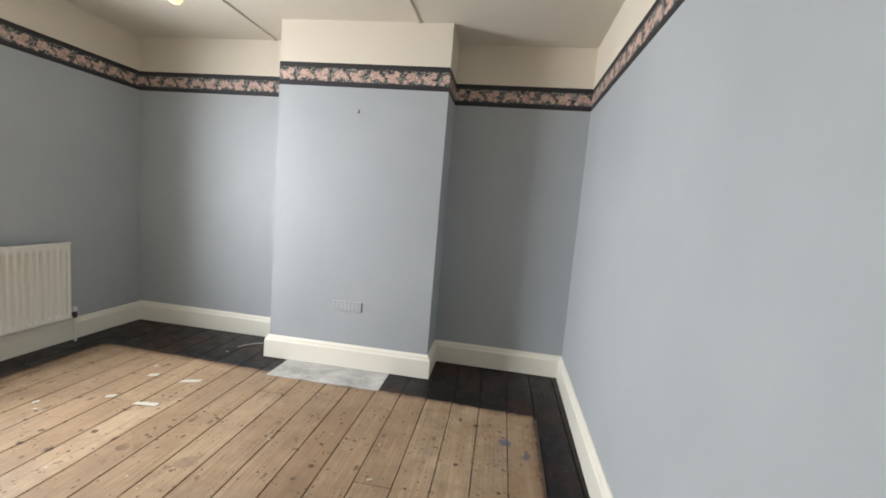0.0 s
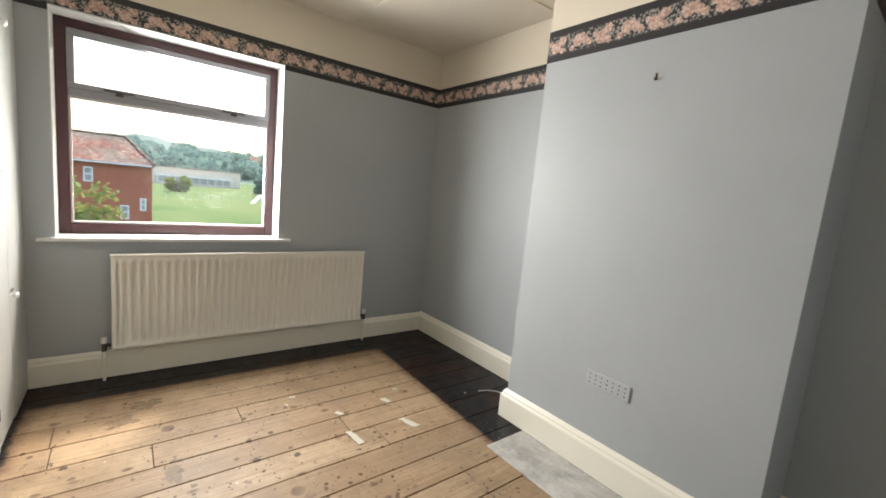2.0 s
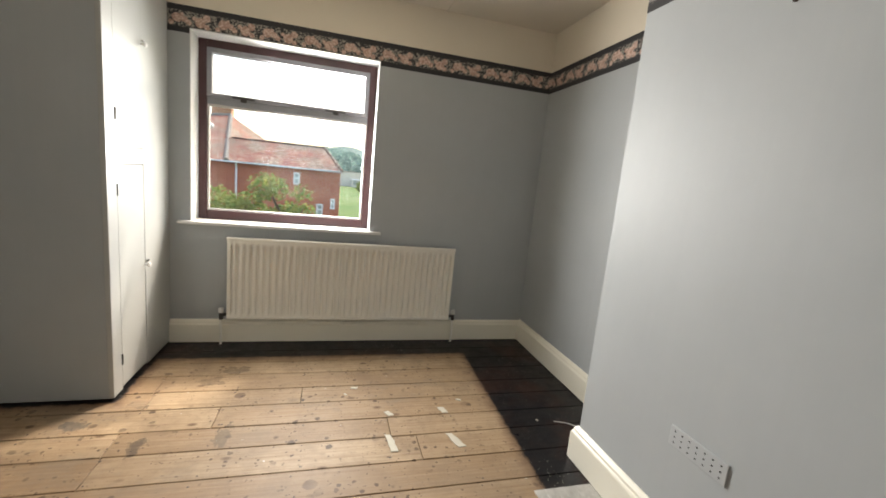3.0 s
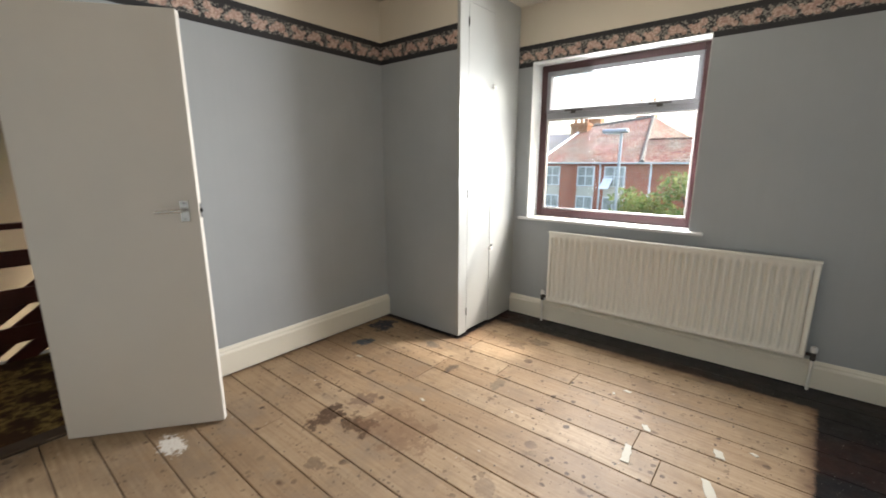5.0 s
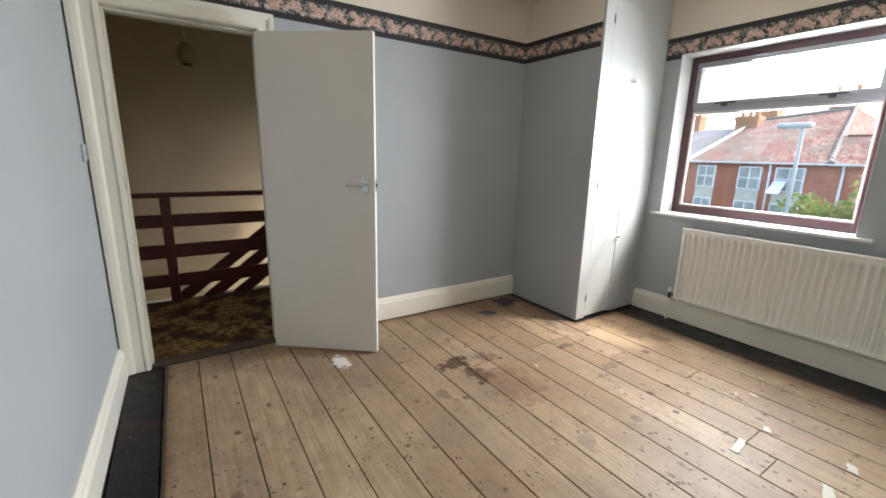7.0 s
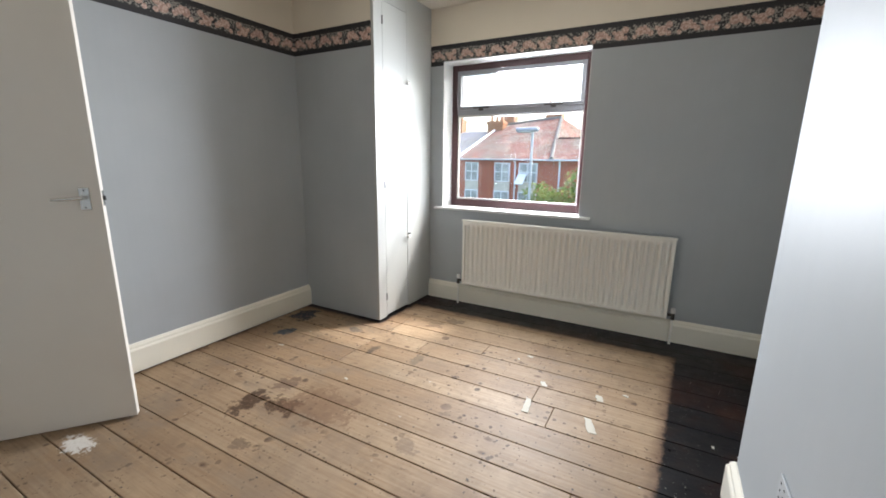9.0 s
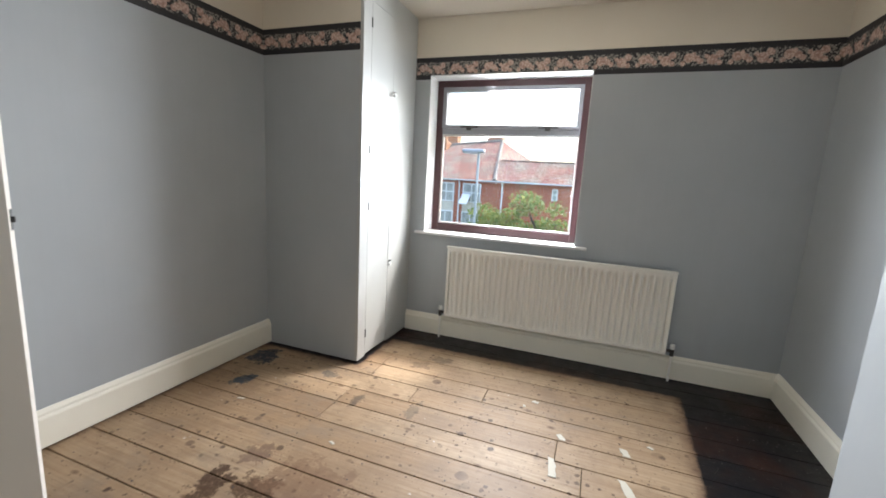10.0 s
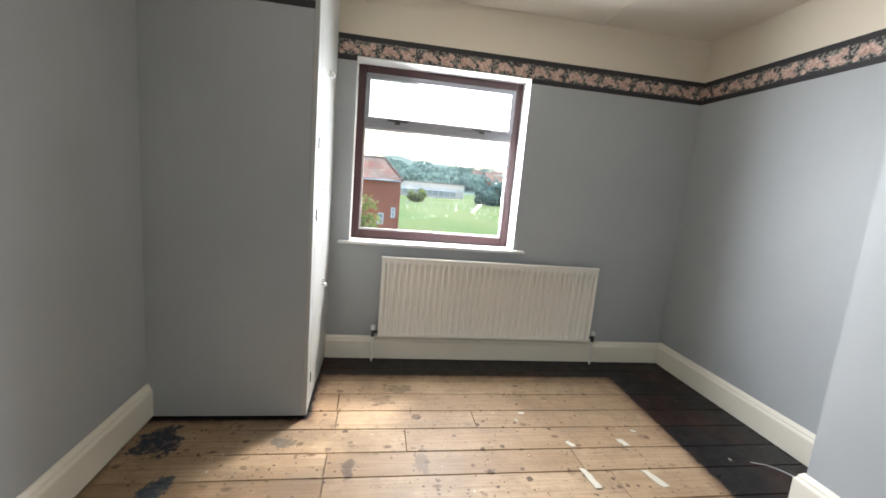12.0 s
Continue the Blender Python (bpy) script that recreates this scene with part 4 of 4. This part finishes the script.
chimney(house, RXX + 1.2, -10.55, 3.2, 4.35), chimney(house, RXX - 0.6, -10.2, 3.6, 5.25, 4), chimney(house, RXX - 0.6, -6.3, 3.9, 5.5, 2)
for y0, y1 in ((-10.05, -9.08), (-7.9, -6.82), (-6.22, -5.0)):
    part("apron", B(FX - 0.1, FX + 0.05, y0, y1, -0.72, -0.14), M_RENDER, house, "beige rendered panel under the window")
    house_window(house, y0, y1, -0.12, 1.12, FX, 2, 0.10)
    house_window(house, y0, y1, -2.30, -0.72, FX, 2, 0.10)
house_window(house, -0.56, -0.20, 0.35, 1.05, FX - 0.05, 1)
house_window(house, 0.80, 1.16, -1.4, -0.70, FX - 0.05, 1)
house_window(house, 1.60, 1.86, -0.95, -0.32, FX - 0.05, 1)
part("open_casement", slab([(FX + 0.14, -6.2, 0.45), (FX + 0.14, -5.65, 0.45), (FX + 0.95, -5.65, -0.15), (FX + 0.95, -6.2, -0.15)], 0.05), M_WHITE, house, "open white casement")

house2 = thing("terraced_house", (FX - 4, -17, GROUND), "brick terraced house with grey slate roof", "house", "houses over the street")
part("house_wall", B(FX - 16, FX, -26, YA - 0.05, GROUND, EZ - 0.05), M_BRICK, house2)
part("roof", slab([(FX + e, -26, EZ - 0.05), (FX + e, YA - 0.1, EZ - 0.05), (RXX, YA - 0.1, RZ - 0.45), (RXX, -26, RZ - 0.45)], 0.12), M_SLATE, house2, "grey slates")
part("roof_back", slab([(FX - 16 - e, -26, EZ - 0.05), (RXX, -26, RZ - 0.45), (RXX, YA - 0.1, RZ - 0.45), (FX - 16 - e, YA - 0.1, EZ - 0.05)], 0.12), M_SLATE, house2)
chimney(house2, RXX, -14.8, 3.0, 4.7)
for y0, y1 in ((-12.9, -11.6), (-15.5, -14.2)):
    house_window(house2, y0, y1, -0.12, 1.1), house_window(house2, y0, y1, -2.3, -0.72)
gutter(house2, -26, YA - 0.1, EZ - 0.05)

# street lamp
LAX, LAY = -20.0, -3.62
sl = thing("street_lamp", (LAX, LAY, GROUND), "grey steel street lamp with a flat head", "street lamp")
part("lamp_column", rod(rod(bmesh.new(), (LAX, LAY, GROUND), (LAX, LAY, GROUND + 1.2), 0.11, seg=12), (LAX, LAY, GROUND + 1.2), (LAX, LAY, 2.68), 0.082, 0.062, seg=12), M_GALV, sl, smooth=True)
head = part("lamp_head", B(LAX - 0.2, LAX + 0.2, LAY - 0.82, LAY + 0.28, 2.66, 2.85, bevel=0.07, seg=3), M_LAMPHEAD, sl, "pale flat lamp head", smooth=True)
part("lamp_bowl", B(LAX - 0.15, LAX + 0.15, LAY - 0.72, LAY - 0.05, 2.62, 2.665, bevel=0.02), M_WHITE, head, "white lamp bowl")


def leaves(name, blobs, count, size, material, seed, parent=None, label=""):
    """Many small leaves or sprays scattered through uneven clumps."""
    g = np.random.RandomState(seed)
    blobs = np.array(blobs, float)
    pick = g.choice(len(blobs), count, p=blobs[:, 3] ** 2 / (blobs[:, 3] ** 2).sum())
    d = g.normal(size=(count, 3))
    d /= np.linalg.norm(d, axis=1)[:, None]
    c = blobs[pick, :3] + d * (blobs[pick, 3] * g.uniform(0.55, 1.08, count))[:, None] * np.array((1, 1, 0.8))
    u, v = g.normal(size=(count, 3)), g.normal(size=(count, 3))
    u /= np.linalg.norm(u, axis=1)[:, None]
    v -= u * (u * v).sum(1)[:, None]
    v /= np.linalg.norm(v, axis=1)[:, None]
    s = (size * g.uniform(0.6, 1.3, count))[:, None]
    co = np.stack([c + u * s, c + v * s * 0.6, c - u * s, c - v * s * 0.6], 1)
    o = np.array((c[:, 0].mean(), c[:, 1].mean(), c[:, 2].min()))
    me = bpy.data.meshes.new(name)
    me.from_pydata((co.reshape(-1, 3) - o).tolist(), [], [(4 * i, 4 * i + 1, 4 * i + 2, 4 * i + 3) for i in range(count)])
    me.materials.append(material)
    ob = new(name, me)
    ORIGIN[ob.name] = Vector(o)
    ob.location = Vector(o) - (ORIGIN[parent.name] if parent else Vector())
    ob.parent = parent
    return tagged(ob, label)


def tree(x, y, h, r, seed, label, n=2600, size=0.16, low=0.25, group="", material=None):
    g = random.Random(seed)
    t = thing("tree", (x, y, GROUND), label, "tree", group)
    bm = rod(bmesh.new(), (x, y, GROUND), (x, y, GROUND + h * 0.6), r * 0.09, r * 0.05, seg=10)
    for i in range(6):
        a = g.uniform(0, 6.28)
        rod(bm, (x, y, GROUND + h * g.uniform(0.25, 0.55)), (x + math.cos(a) * r * 0.6, y + math.sin(a) * r * 0.6, GROUND + h * g.uniform(0.6, 0.85)), r * 0.04, r * 0.012, seg=6)
    part("trunk", bm, M_OLDWOOD, t)
    blobs = [(x + g.uniform(-0.62, 0.62) * r, y + g.uniform(-0.62, 0.62) * r, GROUND + h * (low + (0.92 - low) * g.random() ** 0.8), r * g.uniform(0.25, 0.5)) for _ in range(11)]
    leaves("crown", blobs, n, size, material or M_LEAF, seed, t, "uneven green crown")


tree(-21.5, -2.9, 3.3, 1.6, 3, "small green street tree before the brick house", 1300, 0.12)
tree(-20.5, -0.4, 4.1, 1.7, 4, "yellow-green bushy tree before the brick wall", 1500, 0.12)
tree(-23.5, 3.0, 1.9, 0.9, 8, "dark shrub at the end of the brick house", 900, 0.12, 0.1)
tree(-100, 9.5, 3.2, 2.6, 9, "low green bush before the long building", 900, 0.42, 0.02)
for i, (x, y, h, r) in enumerate(((-112, 31, 5.0, 4), (-116, 36, 5.6, 5), (-114, 41, 5.2, 5), (-112, 47, 5.6, 5), (-118, 54, 5.4, 6), (-116, 61, 5.0, 5))):
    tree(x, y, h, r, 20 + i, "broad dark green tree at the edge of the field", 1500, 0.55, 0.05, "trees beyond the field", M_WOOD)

# long low building beyond the field
school = thing("long_building", (-152, 8, GROUND), "long low beige building with a band of windows", "building")
part("building_wall", B(-165, -146, -14, 30.5, GROUND, 1.55), M_RENDER, school)
part("building_roof", B(-165.4, -145.6, -14.4, 30.9, 1.55, 1.85, bevel=0.05), M_RIDGE, school)
part("building_wing", B(-146, -142, 8, 27, GROUND, -0.6), M_RENDER, school)
for i in range(9):
    part("building_window", B(-142, -141.9, 8.6 + i * 2.05, 10.3 + i * 2.05, -2.6, -1.0), M_PANE, school)
part("building_fascia", B(-142.3, -141.7, 7.8, 27.2, -0.9, -0.55), M_WHITE, school)

# wooded hill
rs = np.random.RandomState(3)
hx, hy, nx, ny = np.linspace(-700, -230, 18), np.linspace(-300, 420, 40), 18, 40
bm = bmesh.new()
grid = [[bm.verts.new((x, y, GROUND - 0.2 + max(0, (-235 - x)) / 465 * 37 * (1 + 0.18 * math.sin(y * 0.021 + 1) + 0.08 * math.sin(y * 0.07)))) for y in hy] for x in hx]
for i in range(nx - 1):
    for j in range(ny - 1):
        bm.faces.new((grid[i][j], grid[i + 1][j], grid[i + 1][j + 1], grid[i][j + 1]))
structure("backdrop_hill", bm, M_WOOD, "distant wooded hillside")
blobs = []
for _ in range(420):
    x, y = rs.uniform(-420, -240), rs.uniform(-140, 200)
    z = GROUND + max(0, (-235 - x)) / 465 * 37 * (1 + 0.18 * math.sin(y * 0.021 + 1) + 0.08 * math.sin(y * 0.07))
    r = rs.uniform(4, 7)
    blobs.append((x, y, z + r * 0.8, r))
tagged(leaves("far_woods", blobs, 26000, 1.5, M_WOOD, 6), "dark green woods on the hill, haze painted into their colour", "woods", kind="stuff")
for i in range(26):
    x, y = rs.uniform(-330, -250), rs.uniform(70, 150)
    z = GROUND + (-235 - x) / 465 * 37 * 1.1 + 3
    h = thing("far_house", (x, y, z), "pale distant house on the hill", "house", "houses on the hill")
    w = rs.uniform(3.5, 6)
    part("house_wall", B(x - 4, x + 4, y - w, y + w, z, z + 4.5), M_RENDER if i % 3 else M_BRICK, h)
    part("roof", extrude(bmesh.new(), [(x - 4.4, z + 4.5), (x, z + 7), (x + 4.4, z + 4.5)], "Y", y - w - 0.3, y + w + 0.3), M_SLATE if i % 2 else M_ROOF, h)
structure("path", prism([(-74, 17.5), (-75, 18.4), (-120, 31.2), (-120, 30.2)], GROUND + 0.01, GROUND + 0.05), M_RENDER, "pale path across the field")
for i in range(9):
    x, y = -122 + rs.uniform(-3, 3), 30 + i * 1.9
    c = thing("parked_car", (x, y, GROUND), "pale parked car beyond the field", "car", "cars beyond the field")
    part("car_body", box(B(x - 2, x + 2, y - 0.8, y + 0.8, GROUND + 0.25, GROUND + 0.85, bevel=0.15), x - 1.2, x + 0.9, y - 0.7, y + 0.7, GROUND + 0.8, GROUND + 1.4, bevel=0.2), M_WHITE if i % 3 else M_GALV, c)
    for sx_ in (-1.2, 1.2):
        part("wheel", rod(bmesh.new(), (x + sx_, y - 0.82, GROUND + 0.3), (x + sx_, y + 0.82, GROUND + 0.3), 0.3, seg=12), M_BLACK, c)
for i in range(14):
    y = 3.0 + i * 1.6
    tagged(part("fence_post", B(-80, -79.92, y - 0.04, y + 0.04, GROUND, GROUND + 0.8), M_LAMPHEAD), "thin grey fence post in the field", "fence post", "fence posts")

# ---- floorboards ----
floor = structure("floor", B(XW, 0.70, YS - 0.06, NW[1] + 0.02, -0.06, -0.0215), M_BLACK, "bare pine floorboards with a black-stained border")
SEAMS = [XW - 0.005, -3.105, -2.920, -2.745, -2.548, -2.369, -2.174, -2.000, -1.803, -1.618, -1.435, -1.262, -1.075, -0.893, -0.711, -0.532, -0.347, -0.169, 0.013, 0.195, 0.378, 0.558, 0.690]
JOINTS = {3: (0.69,), 4: (0.70, 1.487), 5: (1.075,), 6: (0.684, 1.960), 7: (0.69, 2.09), 10: (2.30,), 12: (0.42,), 15: (1.62,), 18: (2.2,)}
for i, (x0, x1) in enumerate(zip(SEAMS, SEAMS[1:])):
    cuts = [YS - 0.012, *JOINTS.get(i, ()), north(min(x0, 0.6)) + 0.0]
    for y0, y1 in zip(cuts, cuts[1:]):
        lift = 0.0012 * math.sin(i * 5.3 + y0 * 7)
        bm = B(x0 + 0.0024, x1 - 0.0024, y0 + 0.0015, y1 - 0.0015, -0.021, -0.0012 + lift * 0.5, bevel=0.0022, seg=1)
        part("floorboard", bm, M_BOARD, floor)
bm = bmesh.new()
for i, (x0, x1) in enumerate(zip(SEAMS, SEAMS[1:])):
    for j in range(9):
        y = YS + 0.16 + j * 0.405
        for x in (x0 + 0.03, x1 - 0.03):
            if rng.random() < 0.8:
                bmesh.ops.create_circle(bm, cap_ends=True, segments=7, radius=rng.uniform(0.0035, 0.0055), matrix=Matrix.Translation((x + rng.uniform(-0.01, 0.01), y + rng.uniform(-0.02, 0.02), 0.0004)))
tagged(part("nail_heads", bm, M_STAY, floor, "rusty dark nail heads"), kind="stuff")
